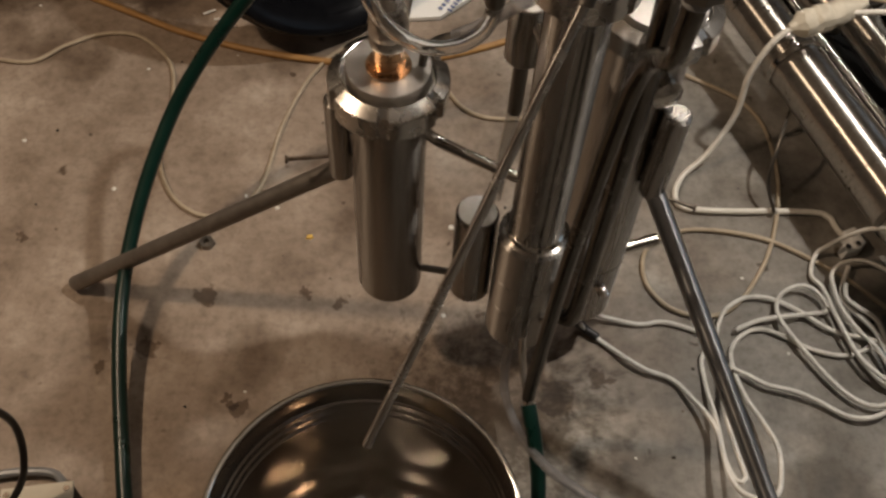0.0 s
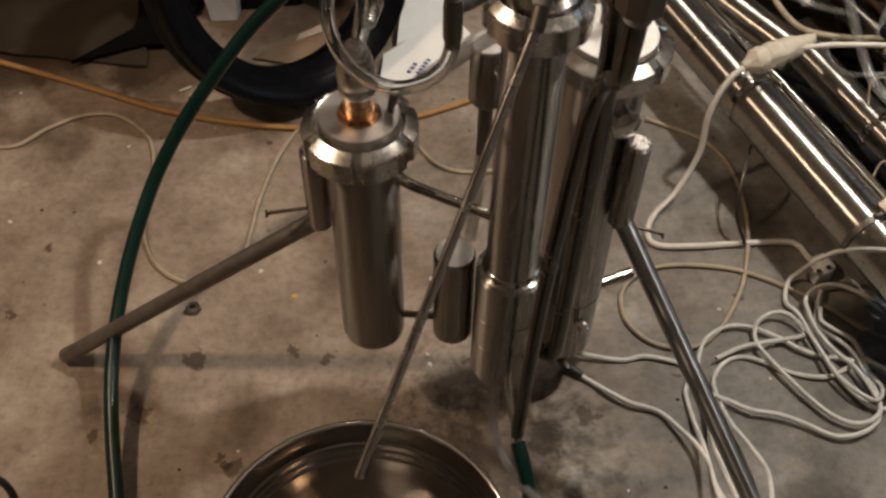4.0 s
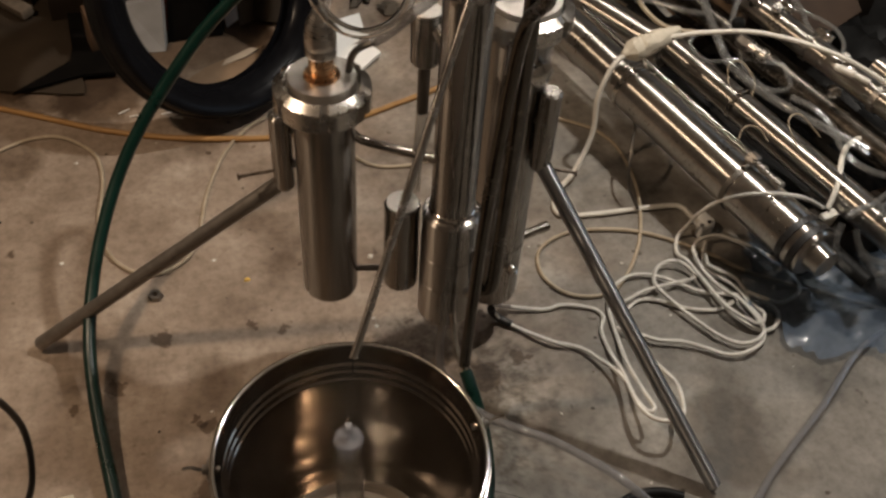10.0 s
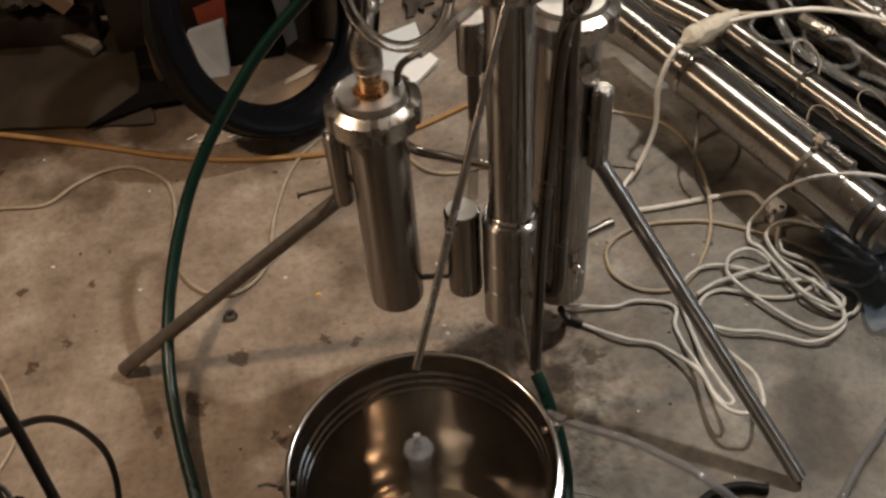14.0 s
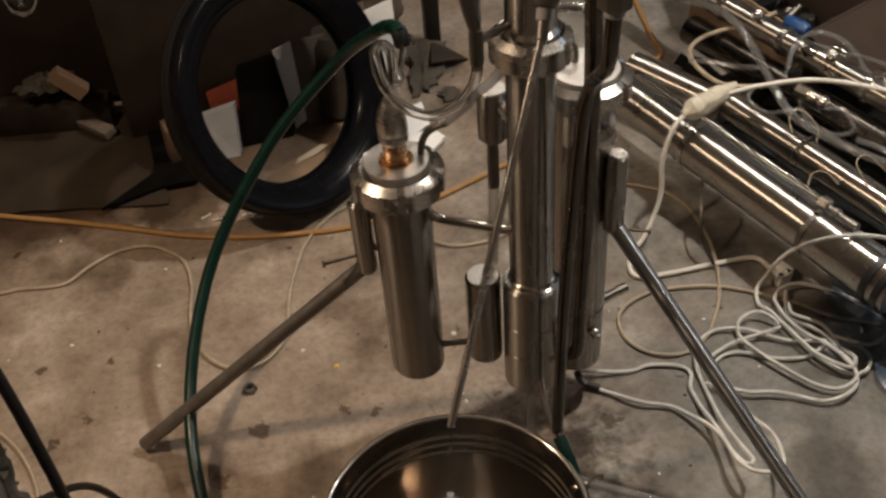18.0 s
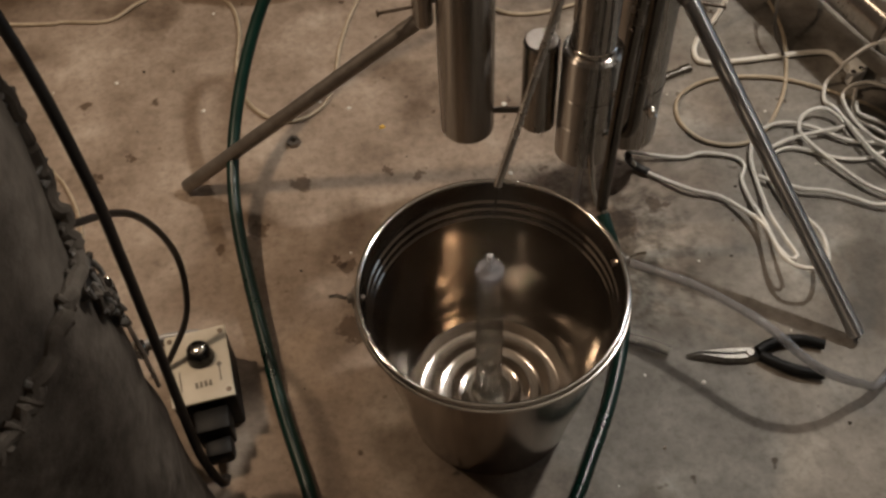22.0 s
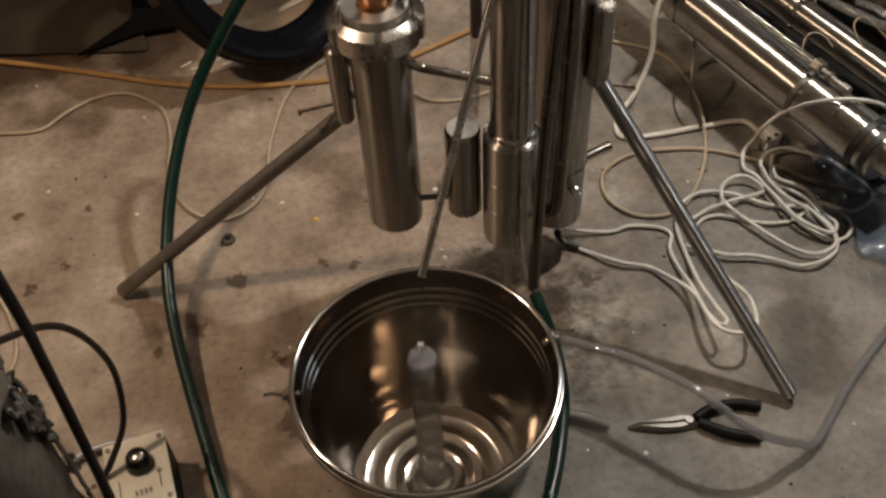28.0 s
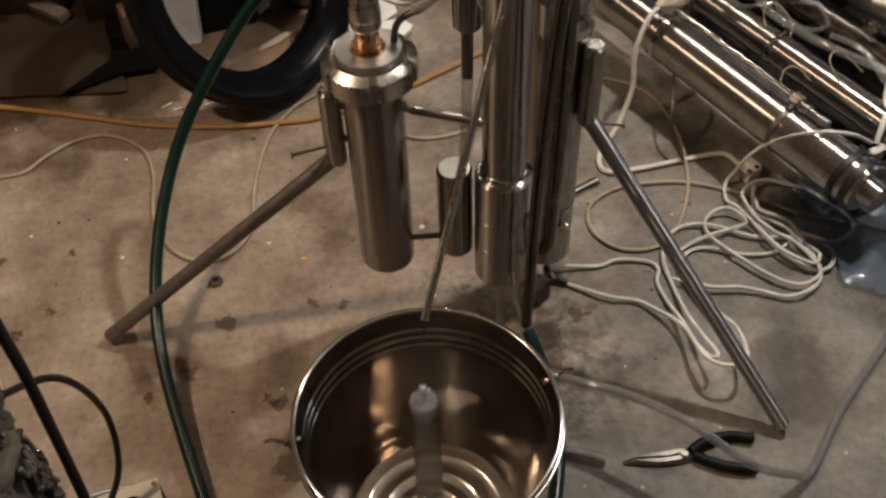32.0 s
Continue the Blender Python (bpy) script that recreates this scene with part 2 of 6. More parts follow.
FELTEDGE = simple("pale_stitched_felt", (0.11, 0.10, 0.09), (0.21, 0.195, 0.175), 0.95, 0, 120, (1, 1, 1), 0.6, 0.002, spec=0.15)
CREAM = simple("cream_plastic", (0.50, 0.46, 0.37), (0.62, 0.575, 0.48), 0.45, 0, 30, (1, 1, 1), 0.05)
BLACKPLASTIC = simple("black_plastic", (0.0045, 0.0045, 0.0045), (0.011, 0.0105, 0.010), 0.5, 0, 60, spec=0.14)
GLOSSBLACK = simple("glossy_black_knob", (0.006, 0.006, 0.006), (0.012, 0.012, 0.012), 0.12, 0, 60)
GREYINK = simple("grey_print", (0.16, 0.14, 0.11), (0.22, 0.2, 0.17), 0.6, 0, 60, bumpy=0)
# box card with its shade put into the colour
SHADECARD = simple("shaded_brown_cardboard", (0.026, 0.0140, 0.0075), (0.045, 0.0255, 0.0145), 0.85, 0, 20, (1, 1, 1), 0.2)
LIGHTCARD = simple("pale_brown_cardboard", (0.15, 0.098, 0.058), (0.235, 0.160, 0.100), 0.85, 0, 20, (1, 1, 1), 0.2)
BLUEINK = simple("blue_print", (0.06, 0.10, 0.26), (0.09, 0.14, 0.33), 0.7, 0, 60, bumpy=0)
PAPER = simple("white_card", (0.74, 0.73, 0.70), (0.84, 0.83, 0.80), 0.8, 0, 14, bumpy=0.05)
GREYBOARD = simple("dusty_grey_board", (0.022, 0.017, 0.0125), (0.046, 0.037, 0.028), 0.9, 0, 12, spec=0.15)
DIMFLOOR = simple("dim_floor_brown", (0.017, 0.0117, 0.0075), (0.044, 0.0315, 0.0205), 0.85, 0, 10, spec=0.15)
CREAMCARD = simple("torn_cream_card", (0.30, 0.245, 0.185), (0.42, 0.35, 0.275), 0.85, 0, 20, bumpy=0.15)
LITCARD = simple("window_lit_card", (0.34, 0.37, 0.42), (0.46, 0.49, 0.54), 0.8, 0, 14, bumpy=0.1)
DULLCARD = simple("dull_brown_card", (0.055, 0.045, 0.035), (0.095, 0.079, 0.062), 0.9, 0, 12, spec=0.15)
# black for the shaded gap by the tyre and for the carton
MATTBLACK = simple("gap_and_carton_black", (0.003, 0.0026, 0.0022), (0.006, 0.0052, 0.0045), 0.95, 0, 30, spec=0.03)
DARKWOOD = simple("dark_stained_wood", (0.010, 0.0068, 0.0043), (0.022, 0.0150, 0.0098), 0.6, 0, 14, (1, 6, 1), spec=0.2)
WOOD = simple("rough_pine", (0.070, 0.038, 0.019), (0.115, 0.066, 0.035), 0.8, 0, 14, (1, 8, 1))
REDPAINT = simple("red_painted_plate", (0.16, 0.028, 0.014), (0.24, 0.048, 0.022), 0.6, 0, 20)
GREYMETAL = simple("galvanised_sheet", (0.20, 0.20, 0.20), (0.32, 0.32, 0.32), 0.5, 0.6, 16)
GREYCARD = simple("plain_grey_card", (0.20, 0.195, 0.19), (0.31, 0.305, 0.30), 0.85, 0, 14, bumpy=0.1)
BLUEPLASTIC = simple("blue_plastic", (0.010, 0.045, 0.15), (0.02, 0.07, 0.21), 0.4, 0, 30)
PLASTER = simple("dark_plaster", (0.12, 0.105, 0.09), (0.19, 0.168, 0.145), 0.9, 0, 9)
YELLOWBIT = simple("yellow_chip", (0.55, 0.34, 0.06), (0.66, 0.44, 0.11), 0.7, 0, 60)
WHITEBIT = simple("white_chip", (0.55, 0.52, 0.46), (0.7, 0.67, 0.6), 0.7, 0, 60)
def film(name, tint, body, share, rough, edge=0.8, power=2.0):
    """Thin see-through plastic or glass: mostly clear, with a little body colour and a glossy skin."""
    m, nt, b = material(name)
    out = nt.nodes["Material Output"]
    b.inputs["Base Color"].default_value = (*body, 1)
    b.inputs["Roughness"].default_value = 0.5
    tr = nt.nodes.new("ShaderNodeBsdfTransparent")
    tr.inputs[0].default_value = (*tint, 1)
    gl = nt.nodes.new("ShaderNodeBsdfGlossy")
    gl.inputs["Roughness"].default_value = rough
    m1, m2 = nt.nodes.new("ShaderNodeMixShader"), nt.nodes.new("ShaderNodeMixShader")
    m1.inputs[0].default_value = share
    nt.links.new(tr.outputs[0], m1.inputs[1])
    nt.links.new(b.outputs[0], m1.inputs[2])
    lw = node(nt, "ShaderNodeLayerWeight", Blend=0.5)
    grazing = maths(nt, "POWER", lw.outputs["Facing"], power)
    nt.links.new(maths(nt, "ADD", maths(nt, "MULTIPLY", grazing, edge), 0.035), m2.inputs[0])
    nt.links.new(m1.outputs[0], m2.inputs[1])
    nt.links.new(gl.outputs[0], m2.inputs[2])
    nt.links.new(m2.outputs[0], out.inputs["Surface"])
    return m


CLEARPVC = clear("clear_pvc", (0.96, 0.96, 0.955), 0.02, 1.40)
MILKY = film("milky_silicone", (0.95, 0.95, 0.945), (0.62, 0.61, 0.59), 0.07, 0.08)
PILEHOSE = film("dusty_clear_hose", (0.93, 0.93, 0.925), (0.55, 0.54, 0.52), 0.06, 0.10, 0.45, 2.4)
HAZY = film("hazy_clear_tube", (0.82, 0.82, 0.83), (0.62, 0.61, 0.61), 0.12, 0.06, 0.55)
GLASS = film("thin_glass", (0.955, 0.96, 0.955), (0.60, 0.60, 0.60), 0.03, 0.02, 0.9, 2.6)
NOZZLE = film("clear_nozzle", (0.85, 0.86, 0.88), (0.75, 0.75, 0.76), 0.30, 0.06)
STOPPER = film("clear_stopper", (0.80, 0.80, 0.83), (0.42, 0.41, 0.43), 0.24, 0.08)
WATER = clear("clear_distillate", (0.98, 0.985, 0.98), 0.0, 1.33)
# bluish plastic, its body blue deepened for the window it reflects
BLUEBAG = film("bluish_polythene", (0.66, 0.73, 0.82), (0.16, 0.22, 0.31), 0.30, 0.07)
BASESTEEL = simple("spun_bucket_base", (0.52, 0.48, 0.43), (0.64, 0.595, 0.54), 0.12, 1.0, 40, (1, 1, 1), 0.03, 0.0003, 0.22)

# ---- mesh helpers ----
BASE = {}


def thing(name, base, label, category, group="", kind=""):
    e = new(name)
    e.location = base
    e.empty_display_size = 0.02
    BASE[e.name] = Vector(base)
    return tagged(e, label, category, group, kind)


def geo(*pieces):
    """Join (verts, faces) pieces into one."""
    vs, fs = [], []
    for v, f in pieces:
        k = len(vs)
        vs += [tuple(p) for p in v]
        fs += [tuple(i + k for i in face) for face in f]
    return vs, fs


def part(name, g, mat, parent=None, label="", sharp=35, base=None):
    vs, fs = g
    origin = BASE.get(parent.name) if parent else Vector(base or (0, 0, 0))
    me = bpy.data.meshes.new(name)
    me.from_pydata([(x - origin[0], y - origin[1], z - origin[2]) for x, y, z in vs], [], fs)
    me.materials.append(mat)
    bm = bmesh.new()
    bm.from_mesh(me)
    bmesh.ops.recalc_face_normals(bm, faces=bm.faces)
    bm.to_mesh(me)
    bm.free()
    me.polygons.foreach_set("use_smooth", [True] * len(me.polygons))
    me.set_sharp_from_angle(angle=radians(sharp))
    ob = new(name, me)
    if parent:
        ob.parent = parent
    else:
        ob.location = origin
    BASE[ob.name] = origin
    if label:
        ob["label"] = label
    return ob


def solid(name, g, mat, base, label, category, group="", kind="", sharp=35):
    """A thing that is one mesh."""
    return tagged(part(name, g, mat, None, "", sharp, base), label, category, group, kind)


def lathe(profile, origin=(0, 0, 0), axis=(0, 0, 1), n=48):
    """Turn (radius, height) about an axis; radius 0 closes an end."""
    w = Vector(axis).normalized()
    u = w.orthogonal().normalized() if abs(w.z) < 0.999 else Vector((1, 0, 0))
    t = w.cross(u)
    vs, fs, rows = [], [], []
    o = Vector(origin)
    for r, h in profile:
        if r <= 1e-6:
            rows.append([len(vs)] * n)
            vs.append(o + w * h)
        else:
            rows.append(list(range(len(vs), len(vs) + n)))
            vs += [o + w * h + (u * math.cos(a) + t * math.sin(a)) * r for a in (2 * math.pi * k / n for k in range(n))]
    for a, b in zip(rows, rows[1:]):
        for k in range(n):
            q = [a[k], a[(k + 1) % n], b[(k + 1) % n], b[k]]
            q = [x for i, x in enumerate(q) if x not in q[:i]]
            if len(q) > 2:
                fs.append(q)
    return vs, fs


def rod(a, b, r, n=24, r2=None, soft=0.0):
    """A straight round bar from a to b with closed, slightly rounded ends."""
    a, b = Vector(a), Vector(b)
    h = (b - a).length
    r2 = r if r2 is None else r2
    s = soft or min(r, r2) * 0.12
    return lathe([(0, 0), (r - s, 0), (r, s), (r2, h - s), (r2 - s, h), (0, h)], a, b - a, n)


def pipe(a, b, r, wall=0.002, n=32):
    """An open tube with a wall."""
    a, b = Vector(a), Vector(b)
    h = (b - a).length
    return lathe([(r - wall, 0), (r, 0), (r, h), (r - wall, h), (r - wall, 0)], a, b - a, n)


def spline(points, step=0.008):
    p = [Vector(q) for q in points]
    p = [2 * p[0] - p[1]] + p + [2 * p[-1] - p[-2]]
    out = []
    for i in range(len(p) - 3):
        a, b, c, d = p[i : i + 4]
        k = max(2, int((c - b).length / step))
        for j in range(k):
            t = j / k
            out.append(0.5 * (2 * b + (c - a) * t + (2 * a - 5 * b + 4 * c - d) * t * t + (3 * b - a - 3 * c + d) * t**3))
    out.append(p[-2])
    return out


def sweep(points, r, n=12, step=0.008, smooth=True, wall=0.0, floor=None):
    """A round tube along a curve."""
    path = spline(points, step) if smooth else [Vector(q) for q in points]
    if floor is not None:
        for q in path:
            q.z = max(q.z, floor)
    tang = [(path[min(i + 1, len(path) - 1)] - path[max(i - 1, 0)]).normalized() for i in range(len(path))]
    u = tang[0].orthogonal().normalized()

    def ring_at(i, radius):
        t = tang[i]
        w = t.cross(frames[i])
        return [path[i] + (frames[i] * math.cos(a) + w * math.sin(a)) * radius for a in (2 * math.pi * k / n for k in range(n))]

    frames = []
    for t in tang:
        u = (u - t * u.dot(t)).normalized()
        frames.append(u)
    vs, fs = [], []
    for i in range(len(path)):
        vs += ring_at(i, r)
    m = len(path)
    for i in range(m - 1):
        for k in range(n):
            fs.append((i * n + k, i * n + (k + 1) % n, (i + 1) * n + (k + 1) % n, (i + 1) * n + k))
    if wall:
        base = len(vs)
        for i in range(m):
            vs += ring_at(i, r - wall)
        for i in range(m - 1):
            for k in range(n):
                fs.append((base + i * n + k, base + (i + 1) * n + k, base + (i + 1) * n + (k + 1) % n, base + i * n + (k + 1) % n))
        for i in (0, m - 1):
            for k in range(n):
                fs.append((i * n + k, i * n + (k + 1) % n, base + i * n + (k + 1) % n, base + i * n + k))
    else:
        fs.append(tuple(range(n)))
        fs.append(tuple((m - 1) * n + k for k in range(n)))
    return vs, fs


def block(centre, size, turn=0.0, tilt=0.0, bevel=0.002):
    """A box with bevelled edges, turned about z and tipped about its own x."""
    bm = bmesh.new()
    bmesh.ops.create_cube(bm, size=1)
    bmesh.ops.scale(bm, vec=size, verts=bm.verts)
    if bevel:
        bmesh.ops.bevel(bm, geom=bm.edges[:], offset=min(bevel, min(size) * 0.3), segments=2, affect="EDGES", profile=0.5)
    m = Matrix.Translation(centre) @ Matrix.Rotation(turn, 4, "Z") @ Matrix.Rotation(tilt, 4, "X")
    vs = [tuple(m @ v.co) for v in bm.verts]
    fs = [tuple(v.index for v in f.verts) for f in bm.faces]
    bm.free()
    return vs, fs


def sheet(corners, thick=0.003):
    """A flat plate over corner points, given in order round it."""
    c = [Vector(q) for q in corners]
    nrm = (c[1] - c[0]).cross(c[-1] - c[0]).normalized() * thick
    k = len(c)
    vs = [tuple(q) for q in c] + [tuple(q + nrm) for q in c]
    fs = [tuple(range(k)), tuple(range(2 * k - 1, k - 1, -1))] + [(i, (i + 1) % k, (i + 1) % k + k, i + k) for i in range(k)]
    return vs, fs


def hexnut(a, b, r, n=6):
    a, b = Vector(a), Vector(b)
    h = (b - a).length
    c = min(r, h) * 0.14
    return lathe([(0, 0), (r - c, 0), (r, c), (r, h - c), (r - c, h), (0, h)], a, b - a, n)

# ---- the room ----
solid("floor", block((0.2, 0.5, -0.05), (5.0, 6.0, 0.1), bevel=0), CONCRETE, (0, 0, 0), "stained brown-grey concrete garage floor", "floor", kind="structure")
# ceiling and walls are out of view, kept dark to cut bounced light
solid("ceiling", block((0.2, 0.5, 2.65), (5.0, 6.0, 0.1), bevel=0), PLASTER, (0, 0, 0), "plain dark unseen garage ceiling", "ceiling", kind="structure")
for nm, c, s in (("wall_north", (0.2, 3.55, 1.3), (5.0, 0.1, 2.6)), ("wall_south", (0.2, -2.55, 1.3), (5.0, 0.1, 2.6)), ("wall_west", (-2.35, 0.5, 1.3), (0.1, 6.0, 2.6))):
    solid(nm, block(c, s, bevel=0), PLASTER, (0, 0, 0), "plain dark unseen garage wall", "wall", kind="structure")

# east wall round its window opening
for c, s in (((2.75, -1.35, 1.3), (0.1, 2.3, 2.6)), ((2.75, 2.25, 1.3), (0.1, 2.5, 2.6)), ((2.75, 0.4, 0.45), (0.1, 1.2, 0.9)), ((2.75, 0.4, 2.2), (0.1, 1.2, 0.8))):
    solid("wall_east", block(c, s, bevel=0), PLASTER, (0, 0, 0), "plain dark unseen garage wall", "wall", kind="structure")

# ---- the still ----
still = thing("distilling_apparatus", (0.09, 0.09, 0), "stainless steel distilling column set on slanting tube legs", "still")


def slotted_nut(x, y, z0, z1, r, bore, slots=6, turn=0.3):
    """A round dairy union nut: broad sloping top round a recess, and spanner slots down its side."""
    vs, fs = [], []
    each = 20
    n = slots * each
    h = z1 - z0
    prof = [(bore, z0), (r * 0.95, z0), (r, z0 + h * 0.08), (r, z1 - h * 0.25), (r * 0.988, z1 - h * 0.205), (r * 0.795, z1), (r * 0.775, z1 - 0.0006), (r * 0.768, z1 - h * 0.40), (bore, z1 - h * 0.42)]
    for rr, z in prof:
        for k in range(n):
            a = 2 * math.pi * (k + (0.42 if k % each == 1 else -0.42 if k % each == each - 1 else 0)) / n + turn
            cut = 0.915 if k % each in (0, 1, each - 1) else 2.0
            if k % each in (1, each - 1):
                cut = 0.92
            q = max(min(rr, r * cut), bore)
            vs.append((x + q * math.cos(a), y + q * math.sin(a), z))
    m = len(prof)
    for i in range(m):
        for k in range(n):
            j = (i + 1) % m
            fs.append((i * n + k, i * n + (k + 1) % n, j * n + (k + 1) % n, j * n + k))
    return vs, fs


def vessel(x, y, z0, z1, r, nut, lid_top, turn, nut_low, nut_high):
    v = part("vessel", lathe([(0, z0), (r - 0.006, z0), (r - 0.001, z0 + 0.003), (r, z0 + 0.008), (r, z1), (r + 0.004, z1 + 0.002), (0, z1 + 0.002)], (x, y, 0), n=64), STEEL, still, "brushed stainless steel cylinder vessel")
    part("union_nut", slotted_nut(x, y, nut_low, nut_high, nut, r * 1.0, 6, turn), NUTSTEEL, v, "slotted round steel union nut", 18)
    part("lid", lathe([(0, lid_top), (r * 1.055, lid_top), (r * 1.075, lid_top - 0.0015), (r * 1.08, lid_top - 0.017), (r * 1.16, lid_top - 0.018), (r * 1.16, lid_top - 0.024), (0, lid_top - 0.024)], (x, y, 0), n=64), LID, v, "satin steel lid")
    return v


CX, CY = -0.026, 0.107
v1 = vessel(CX, CY, 0.165, 0.505, 0.0385, 0.0595, 0.540, 0.45, 0.497, 0.5325)
part("brass_fitting", geo(lathe([(0, 0.540), (0.0218, 0.540), (0.0222, 0.5412), (0.0218, 0.5424), (0, 0.5424)], (CX, CY, 0), n=40), hexnut((CX, CY, 0.5424), (CX, CY, 0.5475), 0.0200), lathe([(0, 0.547), (0.0150, 0.547), (0.0150, 0.5572), (0.0142, 0.558), (0.0150, 0.5588), (0.0150, 0.574), (0, 0.574)], (CX, CY, 0), n=40)), BRASS, v1, "copper-coloured brass threaded fitting")
part("hose_nipple", lathe([(0, 0.570), (0.0178, 0.571), (0.0186, 0.574), (0.0186, 0.5815), (0.0176, 0.583), (0.0188, 0.585), (0.0188, 0.596), (0.0172, 0.608), (0.0140, 0.618), (0.0105, 0.625), (0.0085, 0.629), (0, 0.630)], (CX, CY, 0), n=40), STEEL_H, v1, "dark steel cone hose nipple")
part("vent_tube", sweep([(0.006, 0.110, 0.536), (0.0085, 0.110, 0.556), (0.014, 0.107, 0.570), (0.024, 0.105, 0.5785), (0.038, 0.102, 0.5855)], 0.0044, 10, 0.004), DARKSTEEL, v1, "thin bent steel vent tube")

RX, RY = 0.224, 0.135
v2 = vessel(RX, RY, 0.081, 0.580, 0.0410, 0.0600, 0.609, 0.15, 0.575, 0.6040)
part("lid_spout", sweep([(0.216, 0.150, 0.606), (0.216, 0.150, 0.622), (0.213, 0.154, 0.634), (0.205, 0.160, 0.638)], 0.004, 10, 0.004), DARKSTEEL, v2, "small bent spout")
part("drain_bolt", geo(rod((0.234, 0.098, 0.172), (0.237, 0.086, 0.172), 0.0065), block((0.237, 0.085, 0.175), (0.009, 0.012, 0.020), 0.3, 0.2, 0.003), block((0.240, 0.089, 0.167), (0.008, 0.016, 0.008), 0.6, 0.4, 0.002)), POLISHED, v2, "shiny drain bolt")
part("seam_weld", lathe([(0.0409, 0.196), (0.0416, 0.1975), (0.0416, 0.1995), (0.0409, 0.201), (0.0409, 0.196)], (RX, RY, 0), n=64), DARKSTEEL, v2, "dark weld seam")
part("side_stub", geo(rod((0.238, 0.140, 0.171), (0.302, 0.163, 0.171), 0.0078), rod((0.300, 0.1625, 0.171), (0.316, 0.167, 0.171), 0.0088)), POLISHED, v2, "short side outlet tube")
part("upper_plug", lathe([(0, 0), (0.014, 0), (0.016, 0.004), (0.016, 0.012), (0.010, 0.016), (0, 0.017)], (0.236, 0.097, 0.528), (0.30, -0.93, 0.1), 24), POLISHED, v2, "round polished plug")

# middle column: wide foot, narrow tube, union nut, riser
MX, MY = 0.133, 0.058
mid = part("column_foot", lathe([(0, 0.142), (0.036, 0.142), (0.0395, 0.146), (0.0395, 0.214), (0.0386, 0.2155), (0.0395, 0.217), (0.0395, 0.268), (0.0386, 0.2695), (0.0395, 0.271), (0.0395, 0.338), (0.036, 0.343), (0.028, 0.345), (0, 0.345)], (MX, MY, 0), n=64), STEEL, still, "wide welded steel column foot", 15)
part("column_tube", lathe([(0, 0.340), (0.0292, 0.340), (0.0292, 0.692), (0, 0.692)], (MX, MY, 0), n=64), STEEL, mid)
part("weld_ring", lathe([(0.0292, 0.341), (0.032, 0.343), (0.0325, 0.347), (0.031, 0.350), (0.0292, 0.351), (0.0292, 0.341)], (MX, MY, 0), n=48), POLISHED, mid, "bright weld bead")
part("union_nut", slotted_nut(MX, MY, 0.686, 0.721, 0.0475, 0.0292, 6, 0.2), NUTSTEEL, mid, "slotted round steel union nut", 18)
part("column_riser", lathe([(0, 0.706), (0.0342, 0.706), (0.0342, 0.724), (0.0292, 0.729), (0.0292, 1.28), (0, 1.28)], (MX, MY, 0), n=64), STEEL, mid)
part("foot_drain", sweep([(0.136, 0.022, 0.175), (0.137, 0.012, 0.150), (0.140, 0.006, 0.120), (0.147, -0.004, 0.088)], 0.0045, 12, 0.005), POLISHED, mid, "bent steel drain pipe")
part("drain_nipple", rod((0.125, 0.028, 0.150), (0.124, 0.028, 0.122), 0.0055), POLISHED, mid, "short steel drain nipple")
for px_, py_, pz_ in ((0.158, 0.028, 0.284), (0.155, 0.026, 0.206)):
    dv = Vector((px_ - MX, py_ - MY, 0)).normalized()
    c = Vector((MX, MY, pz_)) + dv * 0.038
    part("side_spigot", lathe([(0, 0.012), (0.0038, 0.012), (0.0055, 0.010), (0.0055, 0), (0, 0)], c, dv, 16), POLISHED, mid, "small plugged side spigot")

cap = part("reflux_pot", lathe([(0, 0.177), (0.021, 0.177), (0.0245, 0.181), (0.0245, 0.329), (0.022, 0.332), (0, 0.333)], (0.072, 0.088, 0), n=48), STEEL, still, "small capped steel pot")
part("pot_lid", lathe([(0, 0.333), (0.0215, 0.333), (0.0215, 0.335), (0, 0.336)], (0.072, 0.088, 0), n=48), LID, cap, "shiny flat pot lid")
part("upper_crossbar", sweep([(-0.020, 0.113, 0.455), (0.006, 0.115, 0.443), (0.022, 0.109, 0.431), (0.060, 0.087, 0.430), (0.106, 0.062, 0.429), (0.128, 0.058, 0.429)], 0.0062, 12, 0.005), POLISHED, still, "thin steel connecting tube")
part("lower_crossbar", rod((0.005, 0.101, 0.200), (0.058, 0.090, 0.204), 0.0045), DARKSTEEL, still, "thin steel connecting tube")

# condensing pot behind, with its drip tube
back = part("rear_pot", lathe([(0, 0.524), (0.0155, 0.525), (0.0190, 0.530), (0.0190, 0.597), (0.0182, 0.599), (0, 0.599)], (0.104, 0.135, 0), n=40), STEEL, still, "small steel pot behind the column")
part("rear_pot_lid", lathe([(0, 0.5985), (0.0180, 0.5985), (0.0180, 0.6010), (0.0172, 0.6018), (0, 0.6020)], (0.104, 0.135, 0), n=40), LID, back, "bright flat pot lid")
part("rear_pot_branch", rod((0.109, 0.130, 0.588), (0.135, 0.078, 0.548), 0.0085), POLISHED, back)
part("rear_stem", rod((0.104, 0.137, 0.526), (0.1035, 0.137, 0.445), 0.0078), DARKSTEEL, back, "dark drip stem")
part("rear_drip_tube", pipe((0.1035, 0.137, 0.450), (0.092, 0.112, 0.330), 0.0078, 0.0015, 20), MILKY, back, "milky silicone drip tube")

